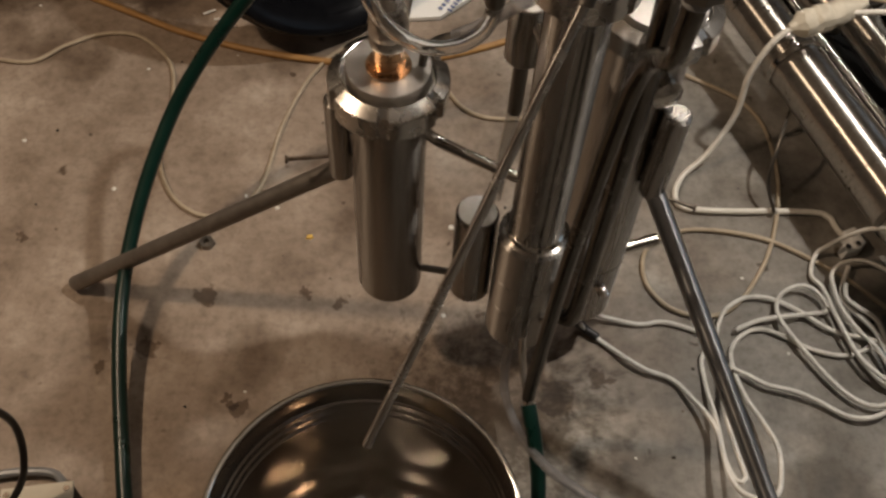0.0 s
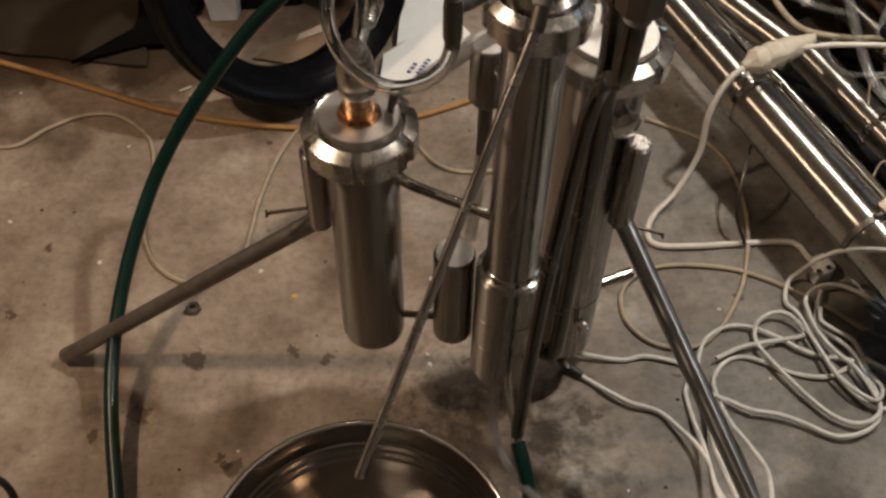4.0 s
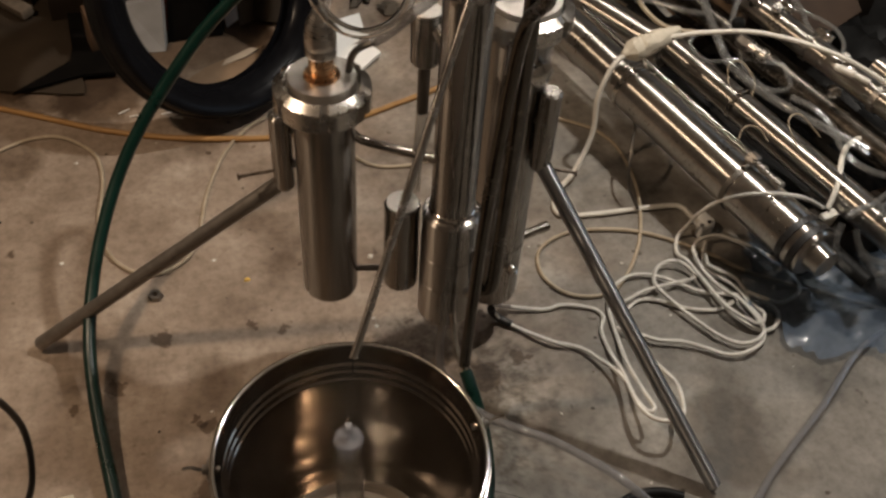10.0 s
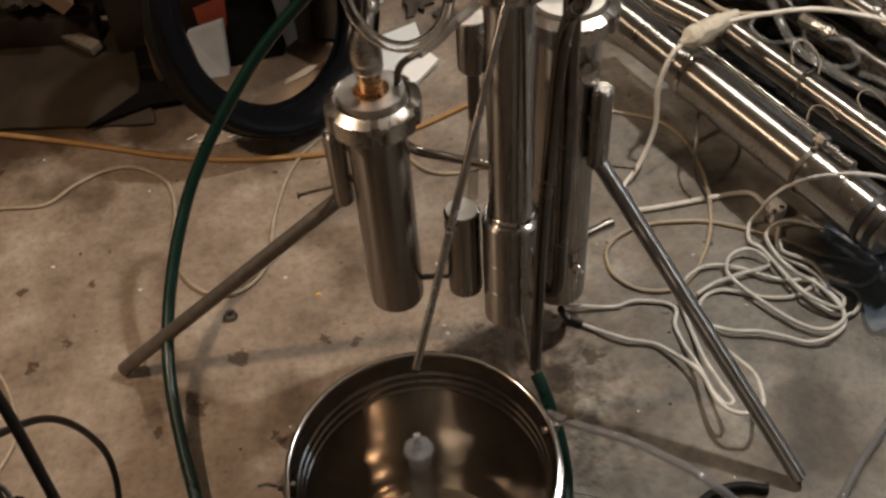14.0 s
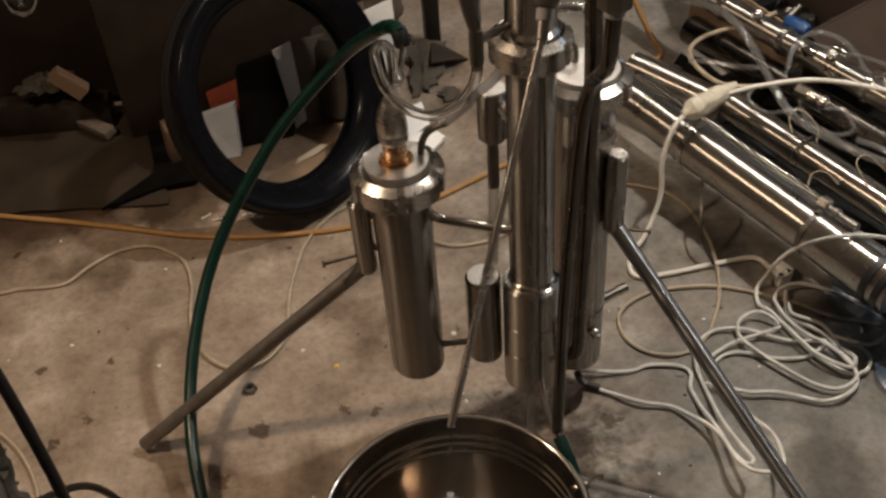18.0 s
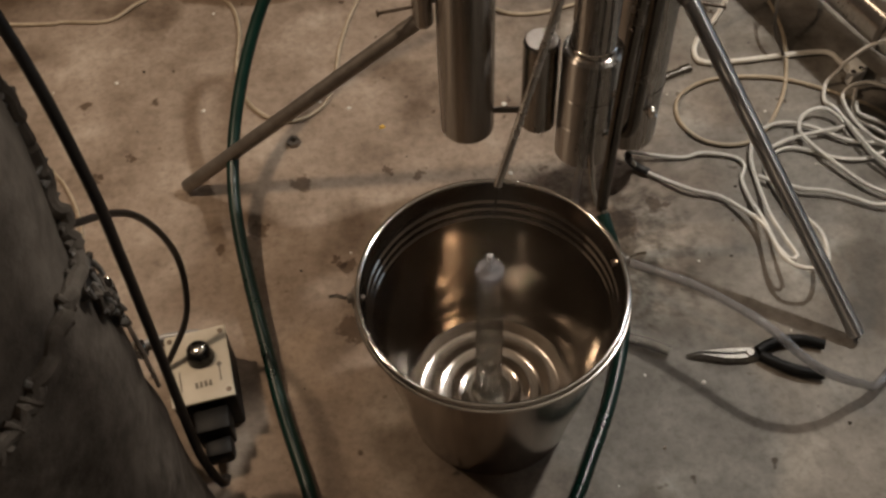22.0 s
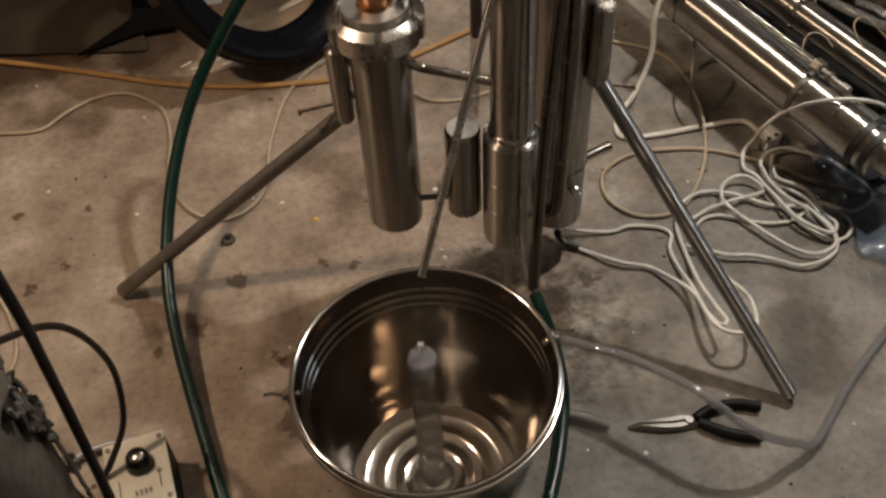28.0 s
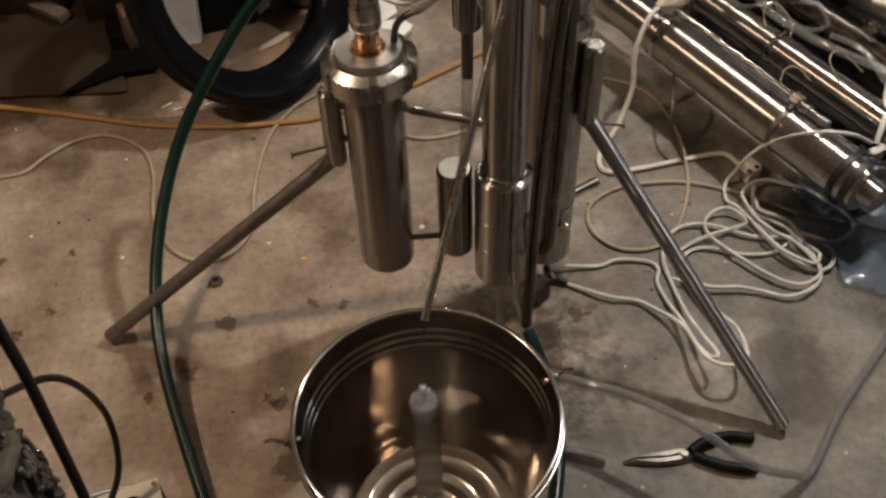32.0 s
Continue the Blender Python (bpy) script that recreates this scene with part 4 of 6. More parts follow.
def wrap(z0, z1, r0, r1, a0, a1, seed, amp=0.006, thick=0.012, na=90, nz=60):
    vs, fs = [], []
    for side in (0, 1):
        for i in range(nz + 1):
            z = z0 + (z1 - z0) * i / nz
            for k in range(na + 1):
                a = a0 + (a1 - a0) * k / na
                p = Vector((math.cos(a) * 2.2, math.sin(a) * 2.2, z * 5 + seed))
                w = noise.noise(p) * amp + noise.noise(p * 3.1) * amp * 0.5
                fold = amp * 0.6 * math.sin(z * 26 + 4 * noise.noise(p * 0.8) + a * 3)
                r = r0 + (r1 - r0) * i / nz + w + fold - side * thick
                vs.append((-0.605 + r * math.cos(a), -0.425 + r * math.sin(a), max(z, 0.001)))
    row, one = na + 1, (na + 1) * (nz + 1)
    for s in (0, 1):
        for i in range(nz):
            for k in range(na):
                q = (s * one + i * row + k, s * one + i * row + k + 1, s * one + (i + 1) * row + k + 1, s * one + (i + 1) * row + k)
                fs.append(q if s == 0 else q[::-1])
    edge = [i * row for i in range(nz + 1)], [i * row + na for i in range(nz + 1)], list(range(row)), [nz * row + k for k in range(row)]
    for e in edge:
        for a, b in zip(e, e[1:]):
            fs.append((a, b, b + one, a + one))
    return vs, fs


part("drum", lathe([(0, 0.0), (0.185, 0.0), (0.185, 0.94), (0.17, 0.96), (0, 0.97)], (-0.605, -0.425, 0), n=64), STEEL, boiler, "steel drum inside the wrap")
part("felt_wrap", wrap(0.585, 0.95, 0.203, 0.203, 0, 2 * math.pi, 3.0, 0.004), FELT, boiler, "upper grey felt wrap")
part("felt_skirt", wrap(0.0, 0.612, 0.203, 0.200, 0, 2 * math.pi, 9.0, 0.004), FELT, boiler, "lower grey felt skirt")


def on_wrap(a, z, out=0.0):
    r = 0.203 + out
    return Vector((-0.605 + r * math.cos(a), -0.425 + r * math.sin(a), z))


rng = random.Random(11)
lap = [(27, 0.96), (28, 0.86), (26, 0.76), (22, 0.69), (14, 0.63), (9, 0.602), (0, 0.612), (-10, 0.618), (-18, 0.615), (-28, 0.608), (-38, 0.602), (-60, 0.60)]
seam = spline([on_wrap(math.radians(a), z, 0.004) for a, z in lap], 0.0065)
ridge_path = [p + Vector((rng.uniform(-0.003, 0.003), rng.uniform(-0.003, 0.003), rng.uniform(-0.004, 0.004))) for p in seam]
part("seam_ridge", sweep(ridge_path, 0.0075, 10, 0.006), FELT, boiler, "gathered seam")
for i in range(1, len(seam) - 1):
    t = (seam[i + 1] - seam[i - 1]).normalized()
    c = seam[i]
    outv = Vector((c.x + 0.605, c.y + 0.425, 0)).normalized()
    side = t.cross(outv).normalized()
    if rng.random() < 0.3:
        continue
    w, h, k = rng.uniform(0.004, 0.013), rng.uniform(0.001, 0.008), rng.uniform(-0.006, 0.006)
    part("seam_tuck", sweep([c - side * w - outv * 0.003, c - side * 0.003 + outv * h + t * k, c + side * w - outv * 0.003 + t * (k + 0.003)], rng.uniform(0.0016, 0.0038), 7, 0.005), FELTEDGE if i < 50 or i % 4 == 0 else FELT, boiler)
for a, z, r, sq in ((7, 0.583, 0.020, 0.6), (13, 0.560, 0.016, 1.1), (10, 0.535, 0.013, 0.9), (16, 0.507, 0.022, 0.7), (19, 0.475, 0.013, 1.2)):
    c = on_wrap(math.radians(a), z, 0.0045)
    nrm = Vector((math.cos(math.radians(a)), math.sin(math.radians(a)), 0.15)).normalized()
    u = Vector((0, 0, 1)).cross(nrm).normalized()
    w = nrm.cross(u)
    rim = [c + (u * math.cos(k * 0.5236) * sq + w * math.sin(k * 0.5236)) * r * rng.uniform(0.65, 1.15) for k in range(12)]
    part("torn_gap", ([c - nrm * 0.004] + rim + [q - nrm * 0.012 for q in rim], [(0, k + 1, (k + 1) % 12 + 1) for k in range(12)] + [(k + 1, k + 13, (k + 1) % 12 + 13, (k + 1) % 12 + 1) for k in range(12)]), BLACKCABLE, boiler, "dark torn gap in the felt")
    for k in range(0, 12, 2):
        part("frayed_edge", sweep([rim[k], rim[k] + nrm * 0.004 + w * rng.uniform(-0.006, 0.006), rim[(k + 1) % 12] + nrm * 0.002, rim[(k + 2) % 12]], rng.uniform(0.0018, 0.0036), 6, 0.005), FELTEDGE if k % 4 else FELT, boiler)
for z, a in ((0.470, 0.47), (0.365, 0.455)):
    c = on_wrap(a, z, 0.006)
    tdir = Vector((-math.sin(a) * 0.3, math.cos(a) * 0.3, -0.9)).normalized()
    u = tdir.orthogonal().normalized()
    w = tdir.cross(u)
    part("tie_spring", sweep([c + tdir * (0.040 * k / 44 - 0.02) + (u * math.cos(k * 1.05) + w * math.sin(k * 1.05)) * 0.0060 for k in range(45)], 0.0012, 6, 0.003, smooth=False), POLISHED, boiler, "small wire tie spring")
part("tie_wire", sweep([on_wrap(0.20, 0.570, 0.006), on_wrap(0.30, 0.50, 0.008), on_wrap(0.33, 0.42, 0.008), on_wrap(0.36, 0.32, 0.006)], 0.0024, 8, 0.01), STEEL, boiler, "tie wire")

# ---- cables and rope on the floor ----
def flex(name, pts, r, mat, label, cat, group="", lift=0.0, seed=1, n=12):
    rg = random.Random(seed)
    path = [(p[0], p[1], p[2] if len(p) > 2 else r + lift + rg.uniform(0, lift)) for p in pts]
    return solid(name, sweep(path, r, n, 0.008, floor=r), mat, (path[0][0], path[0][1], 0), label, cat, group)


G1 = "white heater leads"
flex("white_lead", [(0.225, 0.12, 0.06), (0.245, 0.145, 0.02), (0.32, 0.136), (0.352, 0.14), (0.381, 0.134), (0.408, 0.122), (0.415, 0.104), (0.403, 0.079), (0.403, 0.035, 0.008), (0.404, -0.013, 0.023), (0.401, -0.059, 0.037), (0.399, -0.102, 0.051), (0.41, -0.13, 0.06), (0.437, -0.139, 0.062), (0.454, -0.129, 0.06), (0.466, -0.099, 0.05), (0.473, -0.06, 0.038), (0.465, -0.018, 0.024), (0.453, 0.022, 0.012), (0.446, 0.065), (0.447, 0.097), (0.471, 0.124), (0.496, 0.131), (0.523, 0.121), (0.556, 0.102), (0.593, 0.091), (0.62, 0.093), (0.649, 0.106)], 0.0033, WHITEROPE, "white braided lead looping past the leg on the floor", "lead", G1, 0.0015, 1)
flex("white_lead", [(0.228, 0.125, 0.04), (0.246, 0.122, 0.01), (0.272, 0.103, 0.006), (0.299, 0.078), (0.323, 0.062), (0.358, 0.049), (0.38, 0.019, 0.013), (0.395, -0.011, 0.022), (0.401, -0.04, 0.031), (0.4, -0.081, 0.044), (0.406, -0.112, 0.054), (0.419, -0.108, 0.053), (0.418, -0.064, 0.039), (0.419, -0.002, 0.019), (0.424, 0.062), (0.427, 0.112), (0.441, 0.149), (0.458, 0.168), (0.486, 0.182), (0.517, 0.179), (0.552, 0.161), (0.583, 0.136), (0.61, 0.124), (0.648, 0.115), (0.683, 0.1), (0.703, 0.078), (0.702, 0.055), (0.682, 0.034), (0.659, 0.036), (0.64, 0.058), (0.624, 0.088), (0.614, 0.121), (0.606, 0.162), (0.597, 0.2), (0.585, 0.221), (0.600, 0.258), (0.613, 0.258, 0.035), (0.615, 0.243, 0.075), (0.634, 0.228, 0.118), (0.656, 0.190, 0.168), (0.686, 0.172, 0.184), (0.712, 0.165, 0.184), (0.752, 0.166, 0.168), (0.800, 0.180, 0.128)], 0.0033, WHITEROPE, "long white braided lead snaking over the coil to the pipes", "lead", G1, 0.0037, 2)
flex("white_lead", [(0.428, 0.076), (0.445, 0.063), (0.464, 0.054), (0.486, 0.040), (0.522, 0.031), (0.556, 0.016), (0.587, -0.003), (0.616, -0.007), (0.646, 0.006), (0.662, 0.023), (0.667, 0.051), (0.663, 0.082), (0.656, 0.121), (0.639, 0.150), (0.623, 0.168), (0.621, 0.186), (0.629, 0.210), (0.641, 0.233)], 0.0033, WHITEROPE, "white braided lead lying round the edge of the coil", "lead", G1, 0.0059, 3)
flex("white_lead", [(0.456, 0.125), (0.495, 0.142), (0.535, 0.148), (0.570, 0.153), (0.594, 0.159), (0.591, 0.176), (0.577, 0.192), (0.557, 0.196), (0.533, 0.184), (0.521, 0.162), (0.524, 0.135), (0.544, 0.099), (0.568, 0.060), (0.593, 0.028), (0.620, 0.011), (0.643, 0.011), (0.661, 0.027), (0.661, 0.053), (0.649, 0.095), (0.629, 0.131), (0.614, 0.167), (0.610, 0.204), (0.614, 0.221), (0.635, 0.238), (0.667, 0.240), (0.704, 0.224), (0.732, 0.191), (0.755, 0.152), (0.766, 0.127), (0.761, 0.104), (0.742, 0.089), (0.717, 0.083), (0.689, 0.091), (0.667, 0.110)], 0.0033, WHITEROPE, "white braided lead in wide overlapping loops", "lead", G1, 0.0081, 4)
flex("white_lead", [(0.597, 0.164), (0.607, 0.120), (0.619, 0.080), (0.641, 0.050), (0.659, 0.040), (0.673, 0.056), (0.667, 0.091), (0.660, 0.139), (0.633, 0.160), (0.622, 0.177), (0.627, 0.199)], 0.0033, WHITEROPE, "white braided lead folded in a tight loop", "lead", G1, 0.0103, 5)
flex("white_plug_cable", [(0.545, 0.497, 0.236), (0.515, 0.485, 0.215), (0.493, 0.470, 0.16), (0.490, 0.456, 0.09), (0.458, 0.428, 0.03), (0.422, 0.402, 0.008), (0.404, 0.365, 0.006), (0.416, 0.340), (0.481, 0.335), (0.562, 0.337), (0.629, 0.333), (0.644, 0.305), (0.645, 0.280, 0.02)], 0.0048, WHITECABLE, "white cable from the taped plug down to the floor", "cable", "", 0.001, 6)
flex("white_plug_cable", [(0.60, 0.515, 0.243), (0.68, 0.50, 0.262), (0.78, 0.47, 0.272), (0.90, 0.40, 0.26), (1.02, 0.34, 0.20), (1.15, 0.30, 0.12)], 0.0042, WHITECABLE, "white cable running over the steel pipes", "cable", "", 0, 7)
flex("beige_cord", [(1.1, -0.07), (0.891, 0.047), (0.795, 0.104), (0.695, 0.162), (0.637, 0.219), (0.554, 0.275), (0.485, 0.296), (0.409, 0.299), (0.352, 0.268), (0.339, 0.216), (0.363, 0.170), (0.407, 0.151), (0.453, 0.160), (0.496, 0.204), (0.539, 0.279), (0.570, 0.389), (0.571, 0.493), (0.549, 0.550), (0.519, 0.579), (0.45, 0.62)], 0.0034, BEIGE, "dirty beige cord in a round loop on the floor", "cord", "", 0.001, 8)
flex("orange_extension_cord", [(-1.1, 1.0), (-0.799, 0.873), (-0.730, 0.843), (-0.615, 0.794), (-0.503, 0.742), (-0.394, 0.690), (-0.285, 0.654), (-0.176, 0.633), (-0.065, 0.624), (0.053, 0.646), (0.182, 0.695), (0.293, 0.744), (0.44, 0.83), (0.62, 0.96), (0.718, 1.031), (0.724, 1.083), (0.73, 1.139), (0.75, 1.3)], 0.0055, ORANGE, "dusty orange extension cord across the floor", "cord", "", 0, 9)
flex("thin_beige_wire", [(-1.0, 0.66), (-0.749, 0.623), (-0.709, 0.623), (-0.626, 0.613), (-0.576, 0.651), (-0.524, 0.679), (-0.470, 0.681), (-0.427, 0.653), (-0.396, 0.611), (-0.385, 0.544), (-0.390, 0.456), (-0.382, 0.397), (-0.355, 0.342), (-0.309, 0.311), (-0.262, 0.322), (-0.227, 0.370), (-0.204, 0.491), (-0.164, 0.602), (-0.102, 0.674), (-0.026, 0.692), (0.04, 0.60), (0.086, 0.53), (0.152, 0.512), (0.25, 0.53)], 0.0034, BEIGE, "thin beige wire wandering over the floor", "wire", "", 0.0005, 10)
flex("thin_beige_wire", [(-0.95, 0.42), (-0.80, 0.36), (-0.70, 0.27), (-0.65, 0.19), (-0.63, 0.10), (-0.66, 0.02)], 0.0028, BEIGE, "thin beige wire beside the boiler", "wire", "", 0.0005, 11)

solid("rubber_sleeve", sweep([(0.226, 0.120, 0.045), (0.234, 0.128, 0.022), (0.246, 0.124, 0.010), (0.262, 0.112, 0.008)], 0.0062, 12, 0.006), BLACKCABLE, (0.24, 0.125, 0), "black rubber sleeve on the end of a white lead", "sleeve")

# taped plug on the pipe and white connectors
plug = thing("taped_plug", (0.57, 0.505, 0.19), "plug joint wrapped in pale masking tape lying on a steel pipe", "plug")
tp = [(0.0055, 0), (0.010, 0.006), (0.0165, 0.014), (0.0175, 0.022), (0.016, 0.026), (0.0178, 0.030), (0.0175, 0.040), (0.0160, 0.044), (0.0172, 0.050), (0.0150, 0.060), (0.0120, 0.066), (0.0085, 0.078), (0.0045, 0.086)]
pd = Vector((0.61, 0.518, 0.2445)) - Vector((0.535, 0.495, 0.232))
tape_v, tape_f = lathe([(0, 0)] + [(r * 1.15, h * 1.42) for r, h in tp] + [(0, 0.122)], (0.534, 0.495, 0.231), pd, 28)
tape_v = [Vector(q) + 0.0035 * noise.noise_vector(Vector(q) * 85) for q in tape_v]
part("tape_wrap", (tape_v, tape_f), TAPE, plug, sharp=22)
con = thing("white_connector", (0.652, 0.268, 0), "small white plug socket with metal screws on the floor", "connector")
part("connector_body", block((0.657, 0.279, 0.015), (0.022, 0.032, 0.024), 0.35, bevel=0.004), PAPER, con)
part("connector_nose", block((0.650, 0.262, 0.0155), (0.030, 0.014, 0.025), 0.35, bevel=0.003), PAPER, con)
for dx in (-0.008, 0.008):
    part("connector_screw", rod((0.650 + dx, 0.262 + dx * 0.36, 0.0265), (0.650 + dx, 0.262 + dx * 0.36, 0.0300), 0.0045, 12), POLISHED, con)
con2 = thing("white_wall_plug", (0.80, 0.20, 0), "white mains plug standing on its cable by the pipe end", "plug")
part("plug_body", block((0.812, 0.180, 0.078), (0.034, 0.016, 0.080), 0.3, 0.15, 0.004), WHITECABLE, con2)
part("plug_cable", sweep([(0.812, 0.182, 0.122), (0.835, 0.21, 0.145), (0.90, 0.30, 0.15), (1.02, 0.34, 0.12), (1.2, 0.36, 0.02)], 0.005, 10, 0.01), WHITECABLE, con2)
part("plug_cable", sweep([(0.812, 0.184, 0.050), (0.800, 0.200, 0.02), (0.80, 0.24, 0.008), (0.87, 0.275, 0.03), (0.88, 0.272, 0.05)], 0.005, 10, 0.01), WHITECABLE, con2)

# ---- steel pipes lying at the side ----
def along(a, b, t):
    return Vector(a).lerp(Vector(b), t)


def clamp(p, d, r, parent, mat=POLISHED):
    """A hose clamp: band with a screw housing."""
    d = Vector(d).normalized()
    c = part("clamp", lathe([(r, -0.005), (r + 0.0025, -0.005), (r + 0.0025, 0.005), (r, 0.005), (r, -0.005)], p, d, 40), mat, parent, "steel band clamp")
    up = Vector((0, 0, 1)) - d * d.z
    part("clamp_screw", rod(Vector(p) + up.normalized() * (r + 0.004) - d.cross(up) * 0.01, Vector(p) + up.normalized() * (r + 0.004) + d.cross(up) * 0.012, 0.0045, 10), mat, c)
    return c


A1, B1 = (0.495, 0.745, 0.142), (0.748, 0.045, 0.132)
p1 = thing("steel_column_pipe", (0.62, 0.40, 0), "long shiny stainless column tube lying across supports", "pipe", "steel column tubes")
d1 = (Vector(B1) - Vector(A1)).normalized()
L1 = (Vector(B1) - Vector(A1)).length
part("pipe_body", lathe([(0, 0), (0.036, 0), (0.0395, 0.004), (0.0395, L1 * 0.14), (0.0385, L1 * 0.143), (0.0395, L1 * 0.146), (0.0395, L1 * 0.29), (0.0435, L1 * 0.30), (0.0435, L1 * 0.62), (0.0429, L1 * 0.622), (0.0435, L1 * 0.624), (0.0435, L1 - 0.13), (0.0425, L1 - 0.128), (0.0435, L1 - 0.126), (0.0435, L1 - 0.041), (0.0415, L1 - 0.037), (0.026, L1 - 0.036), (0.024, L1 - 0.010), (0, L1 - 0.009)], A1, d1, 56), PIPESTEEL, p1, sharp=14)
clamp(along(A1, B1, 0.33), d1, 0.0435, p1)
clamp(along(A1, B1, 0.72), d1, 0.0435, p1, DARKSTEEL)
part("end_collar", lathe([(0.0435, 0), (0.0465, 0), (0.0465, 0.012), (0.0435, 0.012), (0.0435, 0)], along(A1, B1, 0.893), d1, 48), BLACKCABLE, p1, "black rubber collar")
part("end_collar", lathe([(0.0435, 0), (0.0465, 0), (0.0465, 0.012), (0.0435, 0.012), (0.0435, 0)], along(A1, B1, 0.925), d1, 48), BLACKCABLE, p1, "dark collar")
vp = along(A1, B1, 0.71) + Vector((0.012, 0, 0.043))
vd = d1
part("needle_valve", geo(hexnut(vp + Vector((0, 0, 0.010)) - vd * 0.010, vp + Vector((0, 0, 0.010)) + vd * 0.010, 0.0125), rod(vp + Vector((0, 0, 0.010)), vp + Vector((0, 0, 0.006)) + vd * 0.065, 0.0058, 14), rod(vp + Vector((0, 0, 0.008)) + vd * 0.022, vp + Vector((0, 0, 0.008)) + vd * 0.030, 0.0085, 14), rod(vp + Vector((0, 0, 0.006)) + vd * 0.050, vp + Vector((0, 0, 0.006)) + vd * 0.068, 0.0085, 14)), STEEL_H, p1, "small needle valve")
part("support_wire", sweep([along(A1, B1, 0.42) + Vector((-0.035, 0, -0.03)), (0.545, 0.40, 0.10), (0.535, 0.36, 0.05), (0.55, 0.33, 0.012)], 0.0028, 8, 0.01), DARKSTEEL, p1, "bent wire hook")

part("side_tube", rod(along(A1, B1, 0.02) + Vector((0.047, 0.016, 0.020)), along(A1, B1, 0.70) + Vector((0.047, 0.016, 0.020)), 0.006, 16), POLISHED, p1, "thin tube along the pipe")

A2, M2, B2 = (0.570, 0.835, 0.120), (0.690, 0.635, 0.120), (0.905, 0.020, 0.120)
p2 = thing("steel_column_pipe", (0.75, 0.45, 0), "stepped stainless tube lying beside another tube", "pipe", "steel column tubes")
d2a, d2b = Vector(M2) - Vector(A2), Vector(B2) - Vector(M2)
part("pipe_body", rod(A2, M2, 0.034, 40, soft=0.004), PIPESTEEL, p2)
part("pipe_body", lathe([(0, 0), (0.026, 0), (0.029, 0.003), (0.029, d2b.length * 0.28), (0.028, d2b.length * 0.283), (0.029, d2b.length * 0.286), (0.029, d2b.length), (0, d2b.length)], along(M2, B2, -0.01) + Vector((0.012, 0.004, 0.004)), d2b, 40), PIPESTEEL, p2, sharp=14)
clamp(along(M2, B2, 0.30) + Vector((0.012, 0.004, 0.004)), d2b, 0.029, p2)
p3 = thing("steel_column_pipe", (0.85, 0.75, 0), "slim stainless tube with fittings on top of the stack", "pipe", "steel column tubes")
A3, B3 = (0.700, 1.110, 0.200), (1.035, 0.165, 0.200)
d3 = Vector(B3) - Vector(A3)
part("pipe_body", rod(A3, B3, 0.024, 36, soft=0.003), PIPESTEEL, p3)
for t in (0.25, 0.42, 0.63, 0.8):
    part("pipe_collar", lathe([(0.024, -0.008), (0.028, -0.006), (0.028, 0.006), (0.024, 0.008), (0.024, -0.008)], along(A3, B3, t), d3, 32), STEEL_H, p3)
for t in (0.36, 0.55, 0.72):
    q = along(A3, B3, t) + Vector((-0.01, 0, 0.02))
    part("side_port", geo(rod(q, q + Vector((-0.012, -0.006, 0.026)), 0.008, 14), hexnut(q + Vector((-0.008, -0.004, 0.014)), q + Vector((-0.012, -0.006, 0.022)), 0.0115)), STEEL_H, p3)
p4 = thing("steel_column_pipe", (0.80, 0.85, 0), "dark steel tube lying under the slim tube", "pipe", "steel column tubes")
part("pipe_body", rod((0.735, 0.930, 0.128), (1.075, -0.02, 0.128), 0.032, 36, soft=0.004), DARKPIPE, p4)
p5 = thing("steel_column_pipe", (1.0, 0.5, 0), "short steel tube lying on the pipe stack", "pipe", "steel column tubes")
part("pipe_body", rod((0.990, 0.425, 0.215), (1.13, 0.02, 0.215), 0.021, 32, soft=0.003), PIPESTEEL, p5)
p6 = thing("steel_column_pipe", (0.66, 0.42, 0), "thin dark tube lying in the gap between larger tubes", "pipe", "steel column tubes")
part("pipe_body", rod((0.600, 0.640, 0.104), (0.815, 0.030, 0.104), 0.014, 24), BLACKPLASTIC, p6)
for nm, a, b in (("far", (0.60, 0.70, 0.045), (1.25, 0.86, 0.045)), ("near", (0.775, 0.175, 0.044), (1.30, 0.28, 0.044))):
    d = Vector(b) - Vector(a)
    solid("support_beam", block(along(a, b, 0.5), (d.length, 0.07, 0.088), math.atan2(d.y, d.x), bevel=0.004), DARKWOOD, (a[0], a[1], 0), "dark wooden beam under the steel pipes", "beam", "beams under the pipes")


def hose_clear(name, pts, r, label, mat=None):
    return solid(name, sweep(pts, r, 12, 0.01, wall=r * 0.25), mat or PILEHOSE, pts[0], label, "tube", "clear hoses on the pipes")


hose_clear("clear_hose", [(0.700, 0.95, 0.20), (0.728, 0.83, 0.235), (0.744, 0.766, 0.240), (0.750, 0.673, 0.225), (0.752, 0.578, 0.195), (0.752, 0.50, 0.185), (0.775, 0.428, 0.185), (0.815, 0.355, 0.185), (0.90, 0.25, 0.18)], 0.0085, "wide hazy plastic hose over the pipe stack")
solid("grey_hose", sweep([(0.86, 0.80, 0.215), (0.811, 0.816, 0.185), (0.762, 0.837, 0.17), (0.704, 0.822, 0.165), (0.672, 0.784, 0.16), (0.671, 0.716, 0.16), (0.692, 0.652, 0.165), (0.751, 0.622, 0.17), (0.816, 0.604, 0.18), (0.88, 0.57, 0.19)], 0.0048, 12, 0.008), BEIGE, (0.7, 0.7, 0.16), "beige-grey hose looping between the pipes", "hose")
